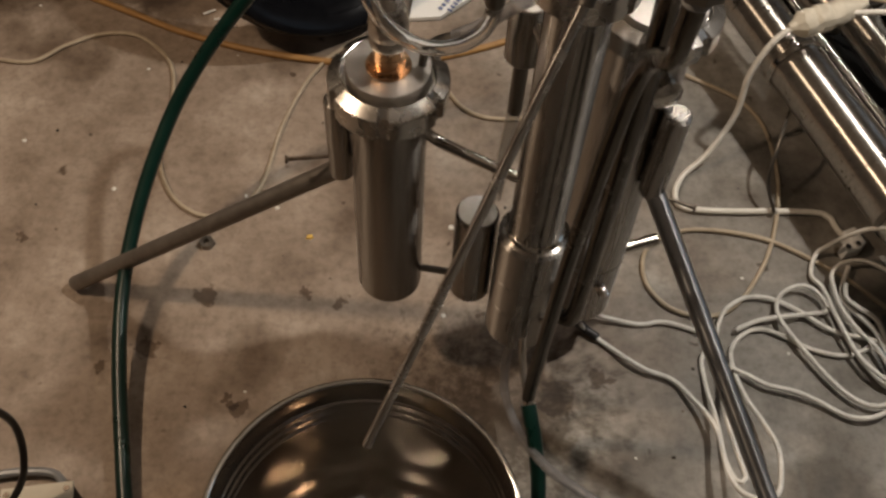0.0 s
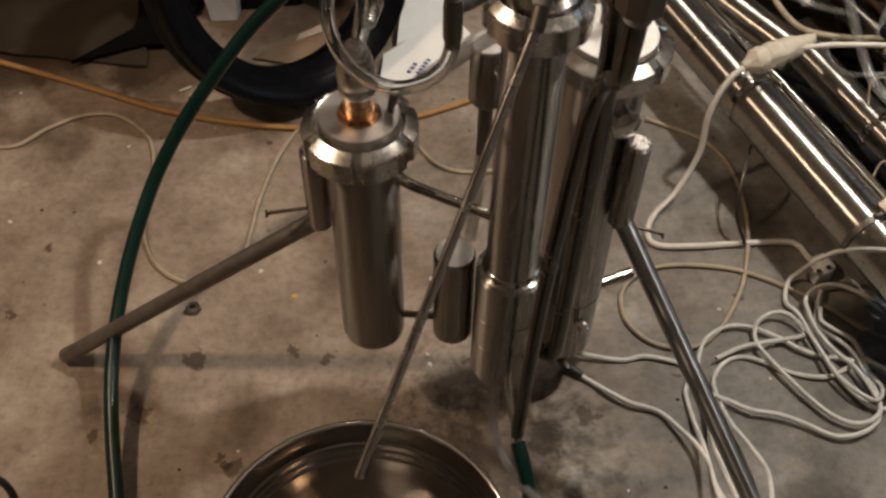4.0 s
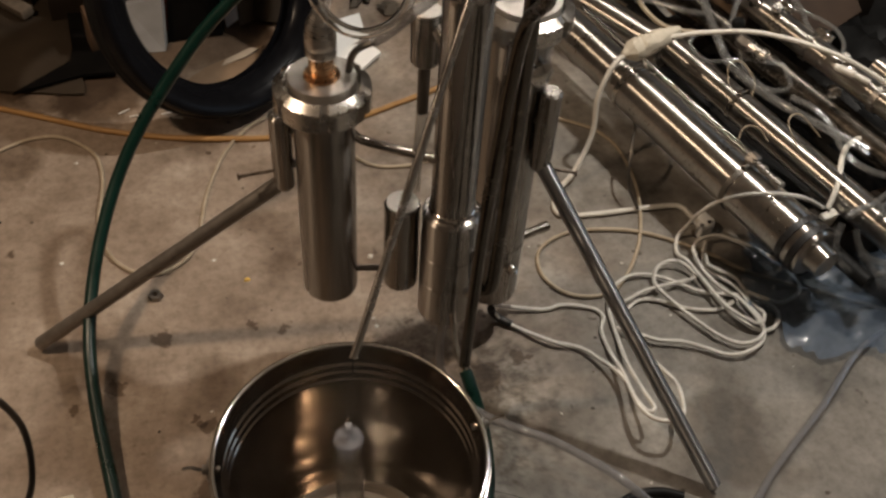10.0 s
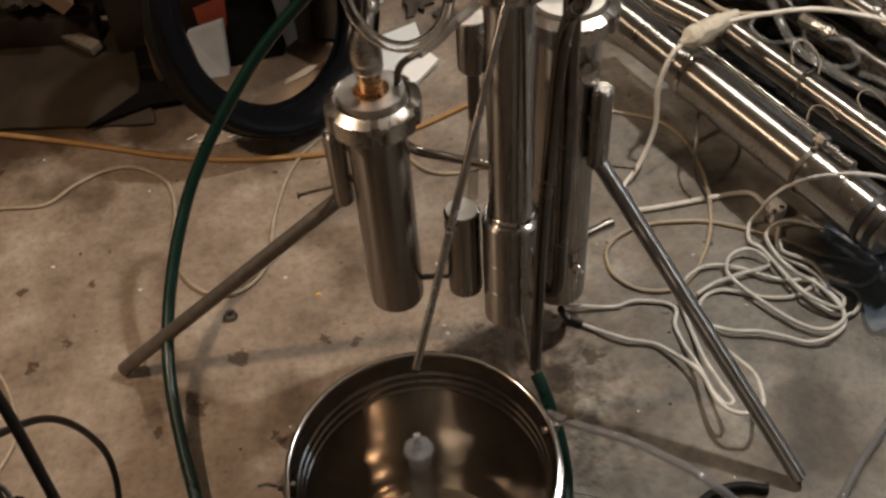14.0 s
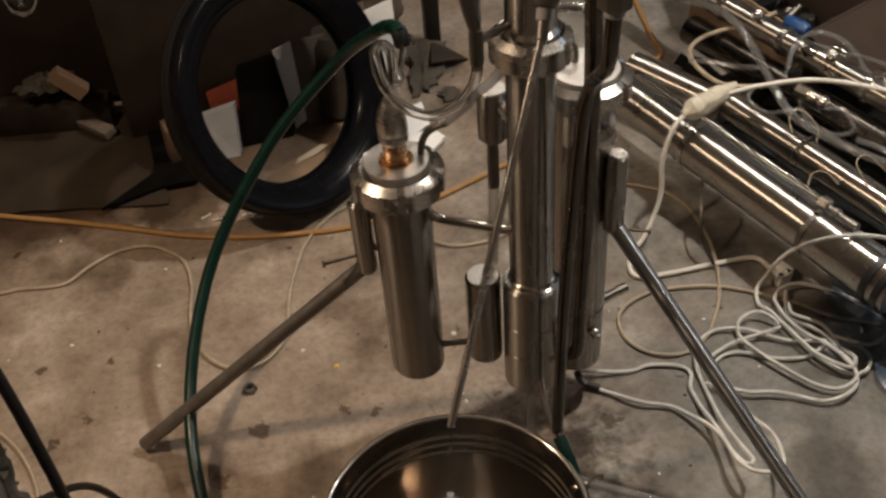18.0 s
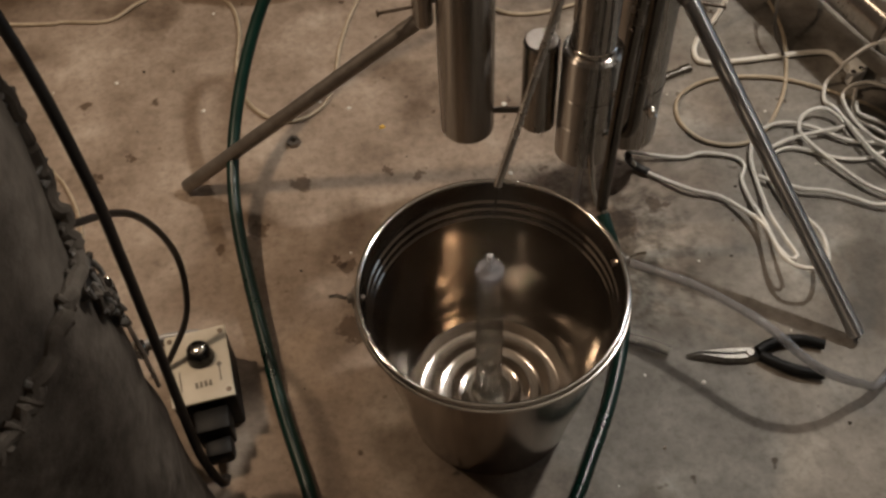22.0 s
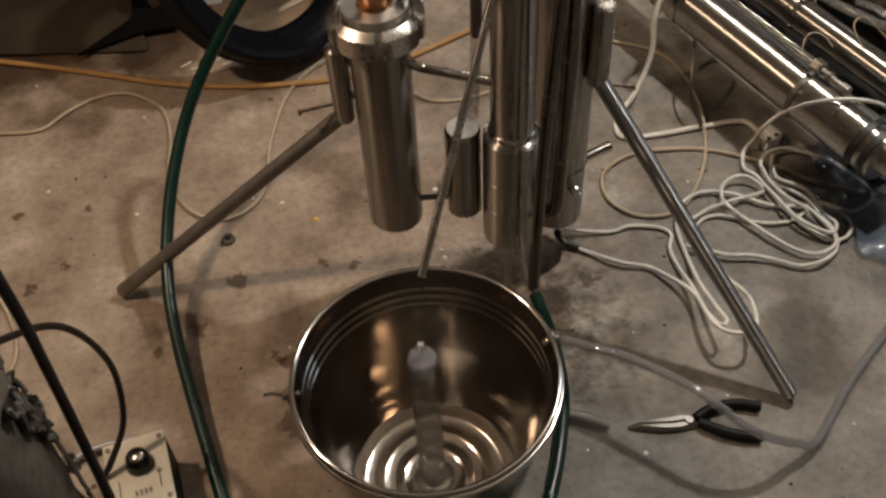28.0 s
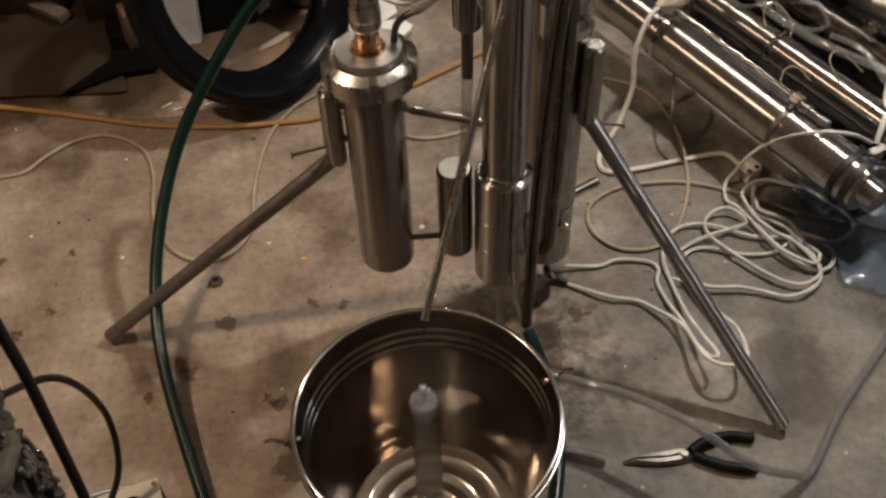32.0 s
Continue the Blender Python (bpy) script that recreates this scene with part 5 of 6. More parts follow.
hose_clear("clear_hose", [(0.79, 0.60, 0.19), (0.816, 0.646, 0.215), (0.849, 0.674, 0.225), (0.885, 0.682, 0.23), (0.917, 0.650, 0.228), (0.923, 0.594, 0.224), (0.913, 0.544, 0.222), (0.93, 0.48, 0.21)], 0.006, "small clear hose bowed over the slim tube")
hose_clear("clear_hose", [(0.87, 0.66, 0.22), (0.905, 0.605, 0.225), (0.939, 0.557, 0.23), (0.957, 0.515, 0.228), (0.952, 0.477, 0.222), (0.929, 0.459, 0.218), (0.905, 0.50, 0.222), (0.88, 0.56, 0.222)], 0.0045, "thin clear hose bent back on itself")
hose_clear("clear_hose", [(0.80, 0.56, 0.165), (0.78, 0.50, 0.175), (0.80, 0.44, 0.172), (0.845, 0.44, 0.172), (0.86, 0.50, 0.172)], 0.005, "small curl of clear hose")
for q, (cx, cy, cz, rr) in enumerate(((0.826, 0.078, 0.150, 0.060), (0.836, 0.086, 0.155, 0.052), (0.832, 0.070, 0.147, 0.066))):
    ring = [(cx + 0.96 * rr * math.cos(a) + 0.006 * a * q, cy - 0.10 * rr * math.cos(a) + 0.50 * rr * math.sin(a), max(0.012, cz + 0.86 * rr * math.sin(a))) for a in (2.6 + k * 0.55 + q * 0.4 for k in range(12))]
    hose_clear("clear_hose", ring + [(cx + 0.09, cy + 0.10, 0.16 + 0.02 * q), (cx + 0.17, cy + 0.20, 0.17)], 0.0058, "coil of clear hose by the pipe ends")
for x, y, z in ((0.845, 0.655, 0.218), (0.895, 0.63, 0.222), (0.925, 0.53, 0.224)):
    solid("hose_fitting", geo(rod((x, y, z), (x + 0.012, y - 0.03, z), 0.0085, 16), hexnut((x + 0.003, y - 0.008, z), (x + 0.007, y - 0.018, z), 0.012)), POLISHED, (x, y, z), "small polished hose fitting on the pipes", "fitting", "fittings on the pipes")
kn = thing("valve_knob", (0.784, 0.572, 0.19), "dark round valve knob on the pipe stack", "knob")
part("knob_stem", rod((0.792, 0.562, 0.186), (0.784, 0.570, 0.222), 0.0045, 12), DARKSTEEL, kn)
part("knob_grip", lathe([(0, 0), (0.008, 0.001), (0.0125, 0.006), (0.0125, 0.014), (0.009, 0.019), (0, 0.020)], (0.786, 0.568, 0.214), (-0.2, 0.2, 1), 20), BLACKPLASTIC, kn, "black ribbed grip")
hf = thing("hose_union", (0.80, 0.54, 0.18), "bright union nut on a clear hose end", "union")
part("union_nut", hexnut((0.786, 0.556, 0.200), (0.800, 0.532, 0.198), 0.0125), DARKSTEEL, hf)
part("union_collar", geo(rod((0.798, 0.536, 0.199), (0.815, 0.508, 0.195), 0.0105, 18), rod((0.812, 0.512, 0.196), (0.818, 0.502, 0.194), 0.0135, 18)), STEEL_H, hf)
solid("end_cap", lathe([(0, 0.012), (0.006, 0.0115), (0.0115, 0.008), (0.0125, 0.002), (0.0125, -0.012), (0, -0.012)], (0.905, 0.397, 0.186), (-0.35, -0.85, 0.40), 24), POLISHED, (0.905, 0.397, 0.18), "small bright pipe end cap between the tubes", "cap")
solid("cable_joint", geo(rod((0.882, 0.392, 0.250), (0.905, 0.362, 0.252), 0.0065, 14), rod((0.902, 0.366, 0.252), (0.925, 0.345, 0.247), 0.0050, 14)), WHITECABLE, (0.9, 0.37, 0.25), "small pale cable joint over the pipes", "joint")
hose_clear("clear_hose", [(0.84, 0.42, 0.165), (0.868, 0.385, 0.165), (0.887, 0.346, 0.155), (0.889, 0.293, 0.142), (0.913, 0.251, 0.135), (0.97, 0.225, 0.13), (1.05, 0.22, 0.13)], 0.0065, "clear hose sagging between the tubes")
hose_clear("clear_hose", [(0.74, 0.62, 0.175), (0.715, 0.60, 0.165), (0.73, 0.55, 0.160), (0.80, 0.53, 0.170), (0.86, 0.50, 0.175)], 0.0042, "thin clear hose tucked behind the tube")
for pts in ([(0.740, 0.470, 0.165), (0.748, 0.500, 0.185), (0.772, 0.500, 0.190), (0.785, 0.462, 0.175), (0.775, 0.440, 0.158)], [(0.700, 0.325, 0.150), (0.716, 0.345, 0.172), (0.738, 0.338, 0.175), (0.752, 0.318, 0.160)], [(0.80, 0.30, 0.155), (0.79, 0.335, 0.185), (0.815, 0.345, 0.19), (0.845, 0.31, 0.165)]):
    solid("wire_loop", sweep(pts, 0.0013, 8, 0.005), BEIGE, pts[0], "thin loop of beige wire on the pipes", "wire", "wire loops on the pipes")
hose_clear("clear_hose", [(0.660, 0.760, 0.16), (0.690, 0.742, 0.165), (0.735, 0.700, 0.170), (0.775, 0.675, 0.175)], 0.0058, "short clear hose end on the pipes")
solid("blue_bottle", lathe([(0, 0), (0.012, 0.001), (0.014, 0.004), (0.014, 0.05), (0.010, 0.056), (0, 0.057)], (0.865, 0.765, 0.214), (0.35, -0.9, 0.02), 24), BLUEPLASTIC, (0.92, 0.76, 0.2), "small blue plastic cap on the pipes", "cap")

# crumpled polythene under the pipe end
def crumple(cx, cy, rx, ry, h, seed, n=26, shear=0.0, rest=0.0):
    vs, fs = [], []
    for i in range(n + 1):
        for k in range(n + 1):
            u, v = 2 * i / n - 1, 2 * k / n - 1
            d = max(0.0, 1 - (u * u + v * v) * 0.62)
            p = Vector((u * 2.6, v * 2.6, seed))
            z = rest + 0.003 + h * d * (0.55 + 0.9 * abs(noise.noise(p * 1.4)) + 0.5 * abs(noise.noise(p * 3.3)))
            vs.append((cx + shear * ry * v + rx * u * (1 + 0.12 * noise.noise(p)), cy + ry * v * (1 + 0.12 * noise.noise(p + Vector((5, 0, 0)))), z))
    for i in range(n):
        for k in range(n):
            q = i * (n + 1) + k
            u, v = (2 * i + 1) / n - 1, (2 * k + 1) / n - 1
            a = math.atan2(v, u)
            if math.hypot(u, v) < 0.86 + 0.30 * noise.noise(Vector((math.cos(a) * 1.7, math.sin(a) * 1.7, seed))) + 0.1 * noise.noise(Vector((u * 6, v * 6, seed))):
                fs.append((q, q + n + 1, q + n + 2, q + 1))
    return vs, fs


solid("polythene_bag", crumple(0.83, 0.10, 0.19, 0.16, 0.028, 2.0), BLUEBAG, (0.86, 0.1, 0), "crumpled bluish clear polythene bag on the floor", "bag", sharp=20)

# black sheet added to hide lit floor in the dark gaps between pipes
solid("dark_gap_sheet", crumple(0.93, 0.50, 0.25, 0.50, 0.06, 21.0, 40, -0.36), BLACKPLASTIC, (0.99, 0.46, 0), "crumpled black sheet added to darken gaps between the steel pipes", "tarpaulin", sharp=25)

# ---- tyre leaning at the back ----
tyre = thing("tyre", (-0.15, 0.80, 0), "black rubber tyre leaning upright without its rim", "tyre")
yaw, lean = 0.66, 0.42
TN = Vector((math.sin(yaw) * math.cos(lean), -math.cos(yaw) * math.cos(lean), math.sin(lean)))
TC = Vector((-0.142, 0.770, 0.246))
sec = [(0.150, -0.030), (0.150, -0.022), (0.158, -0.014), (0.172, -0.004), (0.192, 0.006), (0.210, 0.012), (0.222, 0.0145), (0.229, 0.0140), (0.2335, 0.010), (0.2365, 0.002), (0.238, -0.010), (0.2385, -0.018)]
sec2 = [(0.2385, -0.046), (0.236, -0.054), (0.226, -0.060), (0.200, -0.064), (0.170, -0.062), (0.152, -0.056), (0.154, -0.052), (0.190, -0.053), (0.220, -0.046), (0.226, -0.032), (0.222, -0.016), (0.195, -0.008), (0.168, -0.018), (0.154, -0.030), (0.150, -0.030)]
sec, sec2 = ([(0.2385 - (0.2385 - r) * 0.69, h) for r, h in q] for q in (sec, sec2))
part("carcass", lathe(sec + sec2, TC, TN, 112), TYRE, tyre, sharp=60)
part("tread", lathe([(0.2386, -0.016), (0.2405, -0.019), (0.2410, -0.030), (0.2390, -0.0315), (0.2390, -0.0345), (0.2410, -0.036), (0.2405, -0.045), (0.2386, -0.048)], TC, TN, 112), TREAD, tyre, "matt black tread band")
part("bead_ring", lathe([(0.1987, -0.001), (0.201, 0.0025), (0.203, 0.0040), (0.2036, 0.0), (0.1987, -0.001)], TC, TN, 112), TYRE, tyre)

# added panel: darkens the view through the tyre
solid("dark_backdrop", block((-0.25, 1.09, 0.26), (0.50, 0.02, 0.52), 0.08, -0.05, 0.003), DARKWOOD, (-0.25, 1.09, 0), "dark panel added behind the tyre to close its opening", "board")

# ---- dark workbench, boards and scrap behind the tyre ----
bench = thing("workbench", (-0.45, 1.45, 0), "dark workbench with a lower shelf and open front", "workbench")
# top is out of view and brought forward to shade the tyre corner
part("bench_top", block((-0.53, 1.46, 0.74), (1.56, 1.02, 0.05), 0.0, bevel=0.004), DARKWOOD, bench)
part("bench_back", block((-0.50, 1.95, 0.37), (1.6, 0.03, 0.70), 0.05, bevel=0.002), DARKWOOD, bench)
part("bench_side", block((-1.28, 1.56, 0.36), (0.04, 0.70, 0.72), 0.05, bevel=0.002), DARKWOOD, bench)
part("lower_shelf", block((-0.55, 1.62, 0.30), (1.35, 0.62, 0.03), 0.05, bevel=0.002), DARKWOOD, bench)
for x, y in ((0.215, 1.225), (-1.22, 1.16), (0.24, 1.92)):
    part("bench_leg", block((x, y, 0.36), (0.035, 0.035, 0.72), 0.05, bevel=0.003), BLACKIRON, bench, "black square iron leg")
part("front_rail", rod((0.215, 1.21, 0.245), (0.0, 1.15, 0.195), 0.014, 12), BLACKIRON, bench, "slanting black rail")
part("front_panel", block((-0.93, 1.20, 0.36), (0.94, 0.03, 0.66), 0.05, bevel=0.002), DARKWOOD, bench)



def patch(c00, c10, c11, c01, n, amp, seed, thick=0.004):
    """A bent sheet between four corners, with a ragged edge and soft creases."""
    c00, c10, c11, c01 = (Vector(c) for c in (c00, c10, c11, c01))
    vs, fs = [], []
    for s in (0, 1):
        for i in range(n + 1):
            for k in range(n + 1):
                u, v = i / n, k / n
                p = c00.lerp(c10, u).lerp(c01.lerp(c11, u), v)
                q = Vector((u * 3.0, v * 3.0, seed))
                edge = 0.02 * noise.noise(q * 2.0)
                p += Vector((edge * (2 * u - 1), edge * (2 * v - 1), amp * (noise.noise(q) + 0.5 * noise.noise(q * 2.7))))
                vs.append((p.x, p.y, max(p.z, 0.002) + s * thick))
    row, one = n + 1, (n + 1) ** 2
    for i in range(n):
        for k in range(n):
            q = i * row + k
            fs += [(q, q + 1, q + row + 1, q + row), (q + one, q + one + row, q + one + row + 1, q + one + 1)]
    for e in ([k for k in range(row)], [n * row + k for k in range(row)], [i * row for i in range(row)], [i * row + n for i in range(row)]):
        fs += [(a, b, b + one, a + one) for a, b in zip(e, e[1:])]
    return vs, fs


# added sheet: puts the floor's dirt and shade by the bench into its brown
solid("floor_overlay", patch((-0.95, 0.90, 0.004), (-0.425, 0.800, 0.004), (-0.455, 1.15, 0.010), (-0.95, 1.16, 0.008), 22, 0.003, 4.0), DIMFLOOR, (-0.68, 1.0, 0), "thin brown sheet laid over the dim dirty floor by the bench", "board")
# black sheet added where the gap by the tyre lies in full shade
solid("shade_wedge", sheet([(-0.556, 0.806, 0.012), (-0.43, 0.846, 0.013), (-0.36, 0.846, 0.013), (-0.34, 0.98, 0.014), (-0.36, 1.14, 0.014), (-0.475, 1.13, 0.020), (-0.450, 0.93, 0.018), (-0.452, 0.888, 0.018)], 0.006), MATTBLACK, (-0.45, 0.85, 0), "black sheet in the shape of the dark gap beside the tyre", "board")
solid("hanging_rag", patch((0.055, 1.150, 0.100), (0.135, 1.165, 0.085), (0.150, 1.178, 0.235), (0.060, 1.155, 0.215), 14, 0.006, 12.0), BROWNRAG, (0.1, 1.16, 0.1), "brown cloth rag hung over the bench rail", "rag")
solid("wood_offcut", sheet([(-0.628, 1.05, 0.185), (-0.606, 1.05, 0.20), (-0.555, 1.05, 0.145), (-0.580, 1.05, 0.125)], 0.03), WOOD, (-0.59, 1.07, 0.12), "short offcut of pale wood", "offcut")
solid("scrap_block", block((-0.68, 1.145, 0.050), (0.30, 0.05, 0.08), -0.15, bevel=0.01), DARKWOOD, (-0.68, 1.145, 0), "dark block of scrap under the offcut", "scrap")
solid("grey_rag", crumple(-0.645, 1.115, 0.075, 0.05, 0.03, 14.0, 16, 0.0, 0.127), GREYBOARD, (-0.645, 1.115, 0.13), "crumpled grey rag on the scrap block", "rag", sharp=25)
solid("wood_offcut", block((-0.60, 1.115, 0.030), (0.17, 0.03, 0.022), -0.80, 0.15, 0.003), BROWNRAG, (-0.60, 1.115, 0), "dark brown timber offcut under the bench", "offcut")
solid("wood_offcut", block((-0.405, 0.93, 0.06), (0.018, 0.04, 0.11), 0.3, 0.2, 0.002), WOOD, (-0.4, 0.93, 0), "small pale wood scrap", "offcut")
# red plate and white carton get dimmed colours for the shade behind the tyre
solid("red_plate", sheet([(-0.316, 1.01, 0.118), (-0.236, 1.00, 0.146), (-0.240, 0.99, 0.004), (-0.310, 1.00, 0.004)], 0.006), REDPAINT, (-0.28, 1.0, 0), "red painted plate behind the tyre", "plate")
solid("grey_box", sheet([(-0.336, 0.955, 0.098), (-0.262, 0.950, 0.116), (-0.270, 0.925, 0.002), (-0.318, 0.925, 0.002)], 0.03), GREYCARD, (-0.285, 0.955, 0), "small white carton in dimmed grey behind the tyre", "carton")
solid("dark_carton", sheet([(-0.245, 0.99, 0.17), (-0.163, 0.985, 0.19), (-0.150, 0.965, 0.003), (-0.262, 0.955, 0.003)], 0.04), MATTBLACK, (-0.2, 0.97, 0), "black carton behind the tyre", "carton")
gc = thing("grey_carton", (-0.11, 1.0, 0), "grey carton with a pale side leaning behind the tyre", "carton")
# one carton in two cards: window-lit side pale blue-grey, front dim brown
part("carton_side", sheet([(-0.162, 1.005, 0.195), (-0.122, 1.005, 0.210), (-0.116, 0.992, 0.020), (-0.142, 0.990, 0.003)], 0.004), LITCARD, gc, "pale grey side")
part("carton_front", sheet([(-0.120, 1.006, 0.210), (-0.050, 1.03, 0.200), (-0.055, 1.02, 0.003), (-0.114, 0.993, 0.003)], 0.004), DULLCARD, gc, "dull brown-grey front")
solid("grey_canister", lathe([(0, 0), (0.055, 0.002), (0.06, 0.008), (0.06, 0.17), (0.05, 0.19), (0, 0.195)], (-0.035, 1.04, 0), (0.05, 0.1, 1), 36), GREYBOARD, (-0.035, 1.04, 0), "dull grey canister behind the tyre", "canister")
solid("white_offcut", sheet([(0.047, 1.12, 0.187), (0.114, 1.12, 0.208), (0.115, 1.12, 0.140), (0.085, 1.10, 0.005), (0.06, 1.10, 0.005)], 0.006), PAPER, (0.08, 1.1, 0), "white panel offcut leaning under the bench rail", "offcut")
solid("loose_cardboard", sheet([(-0.235, 0.812, 0.003), (-0.164, 0.793, 0.003), (-0.095, 0.835, 0.005), (-0.072, 0.905, 0.012), (-0.108, 0.893, 0.010), (-0.19, 0.853, 0.004)], 0.004), LIGHTCARD, (-0.15, 0.85, 0), "torn piece of brown cardboard on the floor", "cardboard")
solid("card_strip", sheet([(-0.158, 0.850, 0.012), (-0.150, 0.864, 0.015), (-0.098, 0.892, 0.020), (-0.082, 0.884, 0.022), (-0.108, 0.866, 0.018)], 0.003), CREAMCARD, (-0.12, 0.87, 0.01), "pale torn strip on the brown cardboard", "cardboard")
pk = thing("paper_packet", (0.08, 0.87, 0), "white paper packet with faded blue print on the floor", "packet")
part("packet_front", sheet([(-0.008, 0.73, 0.003), (0.045, 0.735, 0.003), (0.116, 0.800, 0.004), (0.164, 0.846, 0.010), (0.146, 0.876, 0.013), (0.097, 0.872, 0.014), (0.002, 0.80, 0.008)], 0.008), PAPER, pk)
part("packet_flap", sheet([(0.026, 0.822, 0.014), (0.140, 0.895, 0.020), (0.133, 0.945, 0.045), (0.040, 0.912, 0.045)], 0.004), PAPER, pk, "raised white flap")
for k in range(3):
    part("print_bar", block((0.046 + k * 0.006, 0.752 + k * 0.009, 0.0142 + k * 0.0006), (0.005, 0.007, 0.001), 1.02, bevel=0), BLUEINK, pk)
for k in range(5):
    part("print_bar", block((0.062 + k * 0.005, 0.748 + k * 0.0075, 0.0142 + k * 0.0006), (0.004, 0.008, 0.001), 1.02, bevel=0), BLUEINK, pk)
solid("crumpled_paper", crumple(0.21, 1.02, 0.03, 0.03, 0.012, 6.0, 12), DULLCARD, (0.2, 0.98, 0), "crumpled dull paper scrap on the floor", "scrap", sharp=20)
solid("wire_clippings", geo(*[rod((-0.36 + 0.02 * k, 0.735 - 0.012 * (k % 3), 0.003), (-0.34 + 0.02 * k, 0.745 - 0.02 * ((k * 7) % 3), 0.004), 0.0016, 6) for k in range(7)]), WHITECABLE, (-0.3, 0.73, 0), "scatter of pale wire clippings under the tyre", "clippings", kind="stuff")
solid("grey_rag", patch((0.125, 1.025, 0.004), (0.195, 1.065, 0.006), (0.245, 1.20, 0.030), (0.160, 1.235, 0.035), 14, 0.010, 11.0), DULLCARD, (0.185, 1.13, 0), "dusty grey cloth rag by the bench leg", "rag")
solid("rubber_scrap", sheet([(0.188, 1.105, 0.040), (0.205, 1.190, 0.045), (0.240, 1.175, 0.030), (0.285, 1.150, 0.006), (0.238, 1.120, 0.030)], 0.004), GREYBOARD, (0.23, 1.14, 0.02), "dark pointed rubber scrap on the rag", "scrap")

# ---- cardboard box of parts at the back ----
cb = thing("cardboard_box", (1.0, 1.0, 0), "open brown cardboard box full of dark parts", "box")
RIM = [(0.80, 1.075), (0.885, 0.726), (1.125, 0.835), (1.04, 1.15)]
for k in range(4):
    a, b = RIM[k], RIM[(k + 1) % 4]
    v = Vector((b[0] - a[0], b[1] - a[1], 0))
    # one cardboard in two tones: lit wall pale, shaded walls dark
    part("box_wall", block(((a[0] + b[0]) / 2, (a[1] + b[1]) / 2, 0.10), (v.length, 0.006, 0.198), math.atan2(v.y, v.x), bevel=0.001), LIGHTCARD if k == 0 else SHADECARD, cb)
part("box_base", sheet([(x, y, 0.002) for x, y in RIM], 0.005), SHADECARD, cb)
part("box_flap", sheet([(0.892, 0.724, 0.199), (1.12, 0.826, 0.199), (1.135, 0.70, 0.135), (1.00, 0.625, 0.125)], 0.005), SHADECARD, cb, "open cardboard flap")
part("box_flap", sheet([(0.80, 1.08, 0.199), (1.035, 1.152, 0.199), (1.01, 1.24, 0.25), (0.83, 1.19, 0.25)], 0.005), SHADECARD, cb, "open cardboard flap")
part("box_flap", sheet([(0.812, 1.06, 0.196), (0.83, 0.98, 0.196), (0.90, 0.99, 0.12), (0.885, 1.07, 0.12)], 0.005), LIGHTCARD, cb, "cardboard flap folded inwards")
rng = random.Random(8)
for k in range(22):
    s, t = 0.18 + 0.64 * rng.random(), 0.18 + 0.64 * rng.random()
    p = along(RIM[0], RIM[1], s).lerp(along(RIM[3], RIM[2], s), t)
    z = 0.028 + 0.022 * (k // 8) + rng.random() * 0.02
    solid("dark_part", geo(block((p.x, p.y, z), (0.05 + rng.random() * 0.05, 0.03 + rng.random() * 0.03, 0.04), rng.random() * 3, rng.random() * 0.4, 0.006), rod((p.x - 0.02, p.y, z + 0.01), (p.x + 0.02, p.y + 0.015, z + 0.03), 0.010, 12)), BLACKPLASTIC if k % 3 else DARKSTEEL, (p.x, p.y, 0), "dark machine part in a cardboard box", "part", "parts in the cardboard box")
solid("black_bag", crumple(1.30, 1.20, 0.14, 0.13, 0.06, 31.0, 22), BLACKPLASTIC, (1.3, 1.2, 0), "glossy crumpled black bag behind the box", "bag", sharp=25)
# black cover added for floor that lies in a table's shade
solid("dim_floor_sheet", crumple(1.24, 0.74, 0.24, 0.24, 0.035, 37.0, 26), BLACKPLASTIC, (1.24, 0.74, 0), "crumpled black sheet added for the dim floor beside the box", "sheet", sharp=25)
solid("grey_post", block((1.245, 0.560, 0.40), (0.052, 0.052, 0.80), 0.35, bevel=0.004), GREYCARD, (1.245, 0.56, 0), "grey painted square post beside the pipe stack", "post")
solid("dark_crate", block((1.62, 0.95, 0.17), (0.45, 0.9, 0.34), -0.25, bevel=0.006), DARKWOOD, (1.62, 0.95, 0), "dark wooden crate beside the box", "crate")

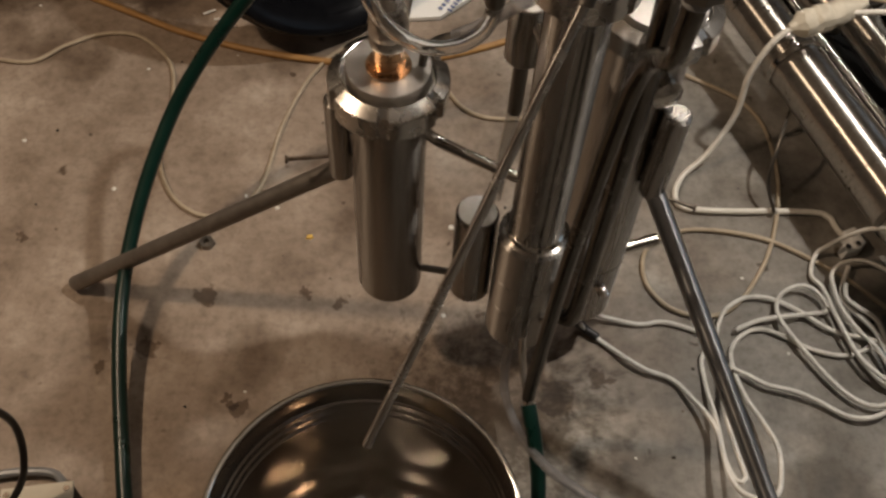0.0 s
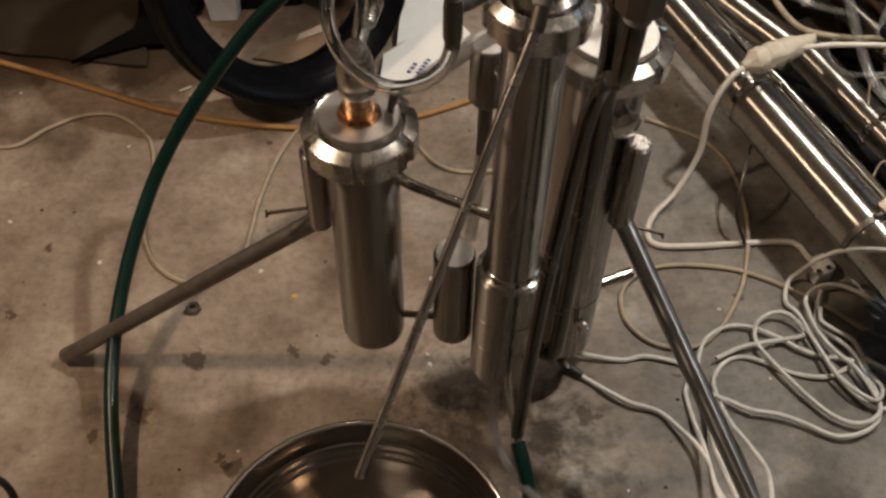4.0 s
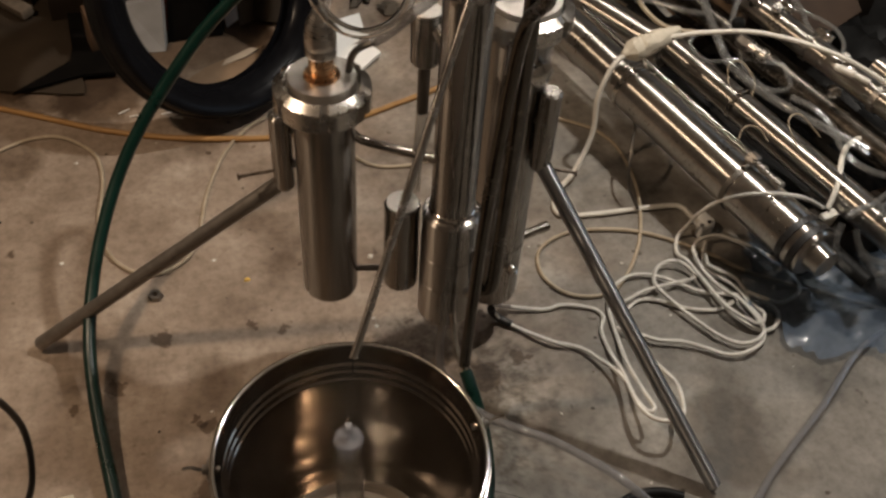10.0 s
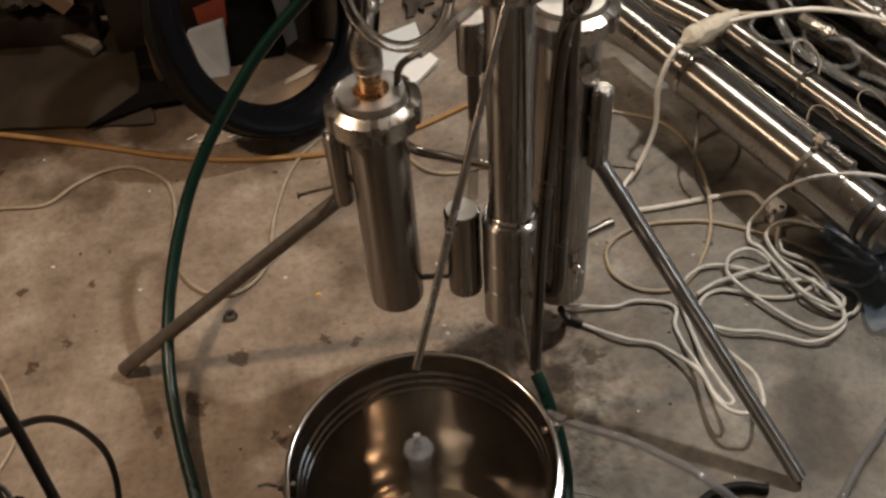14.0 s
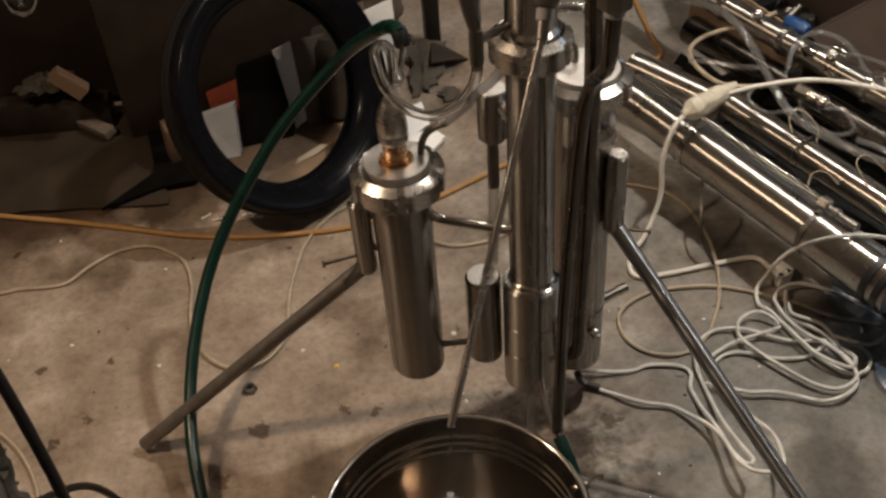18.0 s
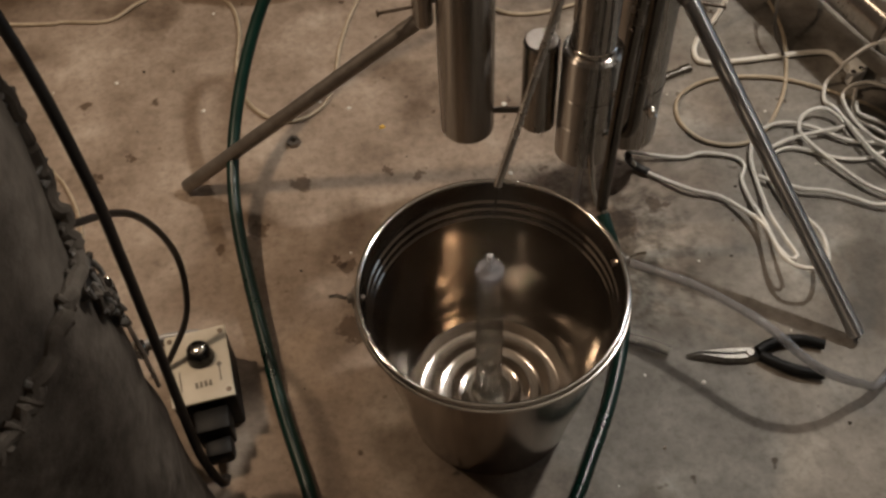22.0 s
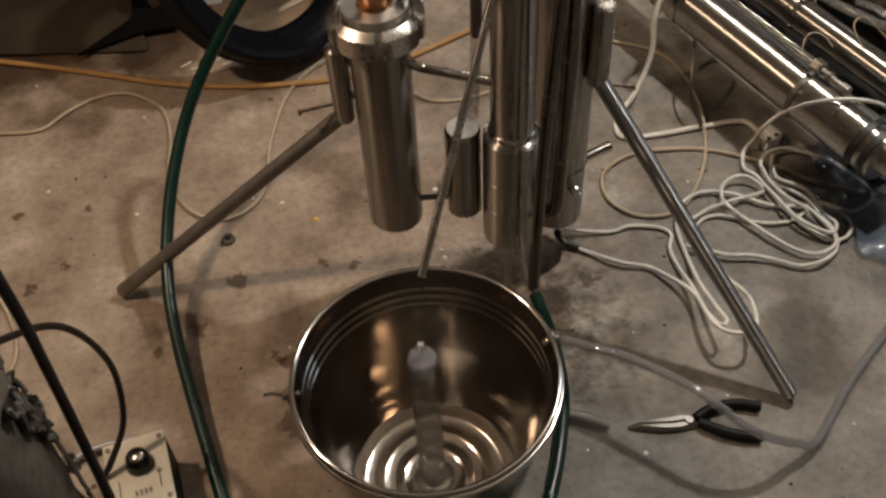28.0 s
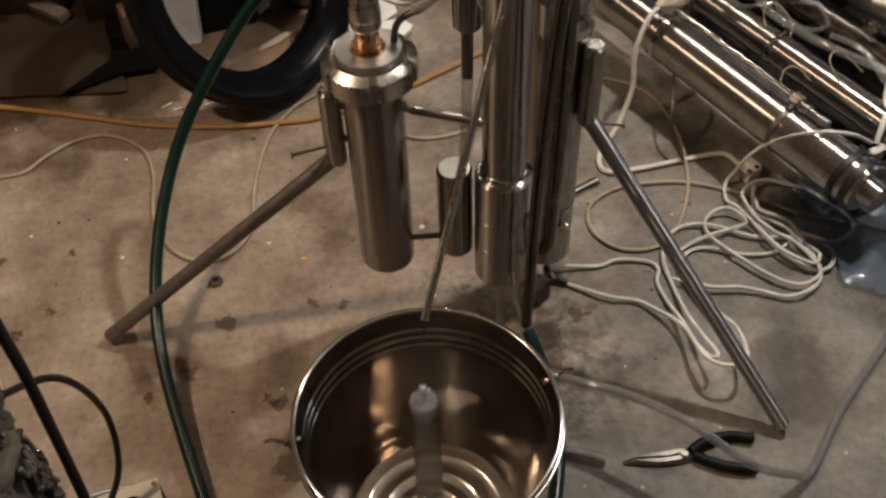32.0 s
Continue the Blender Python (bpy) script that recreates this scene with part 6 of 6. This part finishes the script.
# hanging clear tubes
for x, y, z, l, r in ((-0.341, -0.080, 0.900, -0.008, 0.036), (-0.136, -0.078, 0.880, -0.040, -0.012)):
    m = (l + r) / 2
    solid("hanging_tube_loop", sweep([(x + l * 4.2, y + 0.01, z + 0.35), (x + l, y, z + 0.080), (x + m * 0.15 - 0.006, y, z + 0.014), (x + m * 0.1, y, z + 0.003), (x + m * 0.2 + 0.007, y, z + 0.014), (x + r, y + 0.005, z + 0.080), (x + r * 4.2, y + 0.01, z + 0.35)], 0.0075, 14, 0.006), CLEARPVC, (x, y, z), "clear plastic tube hanging in a sharp loop", "tube", "hanging clear tubes")

# ---- litter on the floor ----
rng = random.Random(3)


def chip(x, y, r, mat, name, label, cat, group):
    k = rng.randint(5, 7)
    out = [(x + r * rng.uniform(0.6, 1.2) * math.cos(2 * math.pi * i / k), y + r * rng.uniform(0.6, 1.2) * math.sin(2 * math.pi * i / k)) for i in range(k)]
    solid(name, flat(out, 0.0005, r * 0.5, 0.3), mat, (x, y, 0), label, cat, group)


chip(-0.148, 0.278, 0.006, YELLOWBIT, "yellow_chip", "small yellow chip on the concrete", "chip", "floor litter")
for x, y, r in ((-0.447, 0.360, 0.004), (0.047, 0.148, 0.004), (0.045, 0.165, 0.003), (0.06, 0.30, 0.006), (0.25, -0.262, 0.004), (-0.20, 0.33, 0.004), (-0.60, 0.45, 0.004)):
    chip(x, y, r, WHITEBIT, "white_chip", "small pale chip on the concrete", "chip", "floor litter")
for k in range(60):
    chip(rng.uniform(-0.75, 0.7), rng.uniform(-0.4, 0.75), rng.uniform(0.0012, 0.0035), rng.choice((RUST, GREYBOARD, BLACKPLASTIC, WHITEBIT)), "grit", "tiny crumb of dirt on the concrete", "grit", "floor grit")
nutm = thing("loose_nut", (-0.296, 0.262, 0), "loose dark metal nut lying on the floor", "nut")
part("nut_body", lathe([(0.005, 0), (0.011, 0), (0.011, 0.009), (0.005, 0.009), (0.005, 0)], (-0.296, 0.262, 0.0005), (0, 0, 1), 6), DARKSTEEL, nutm)
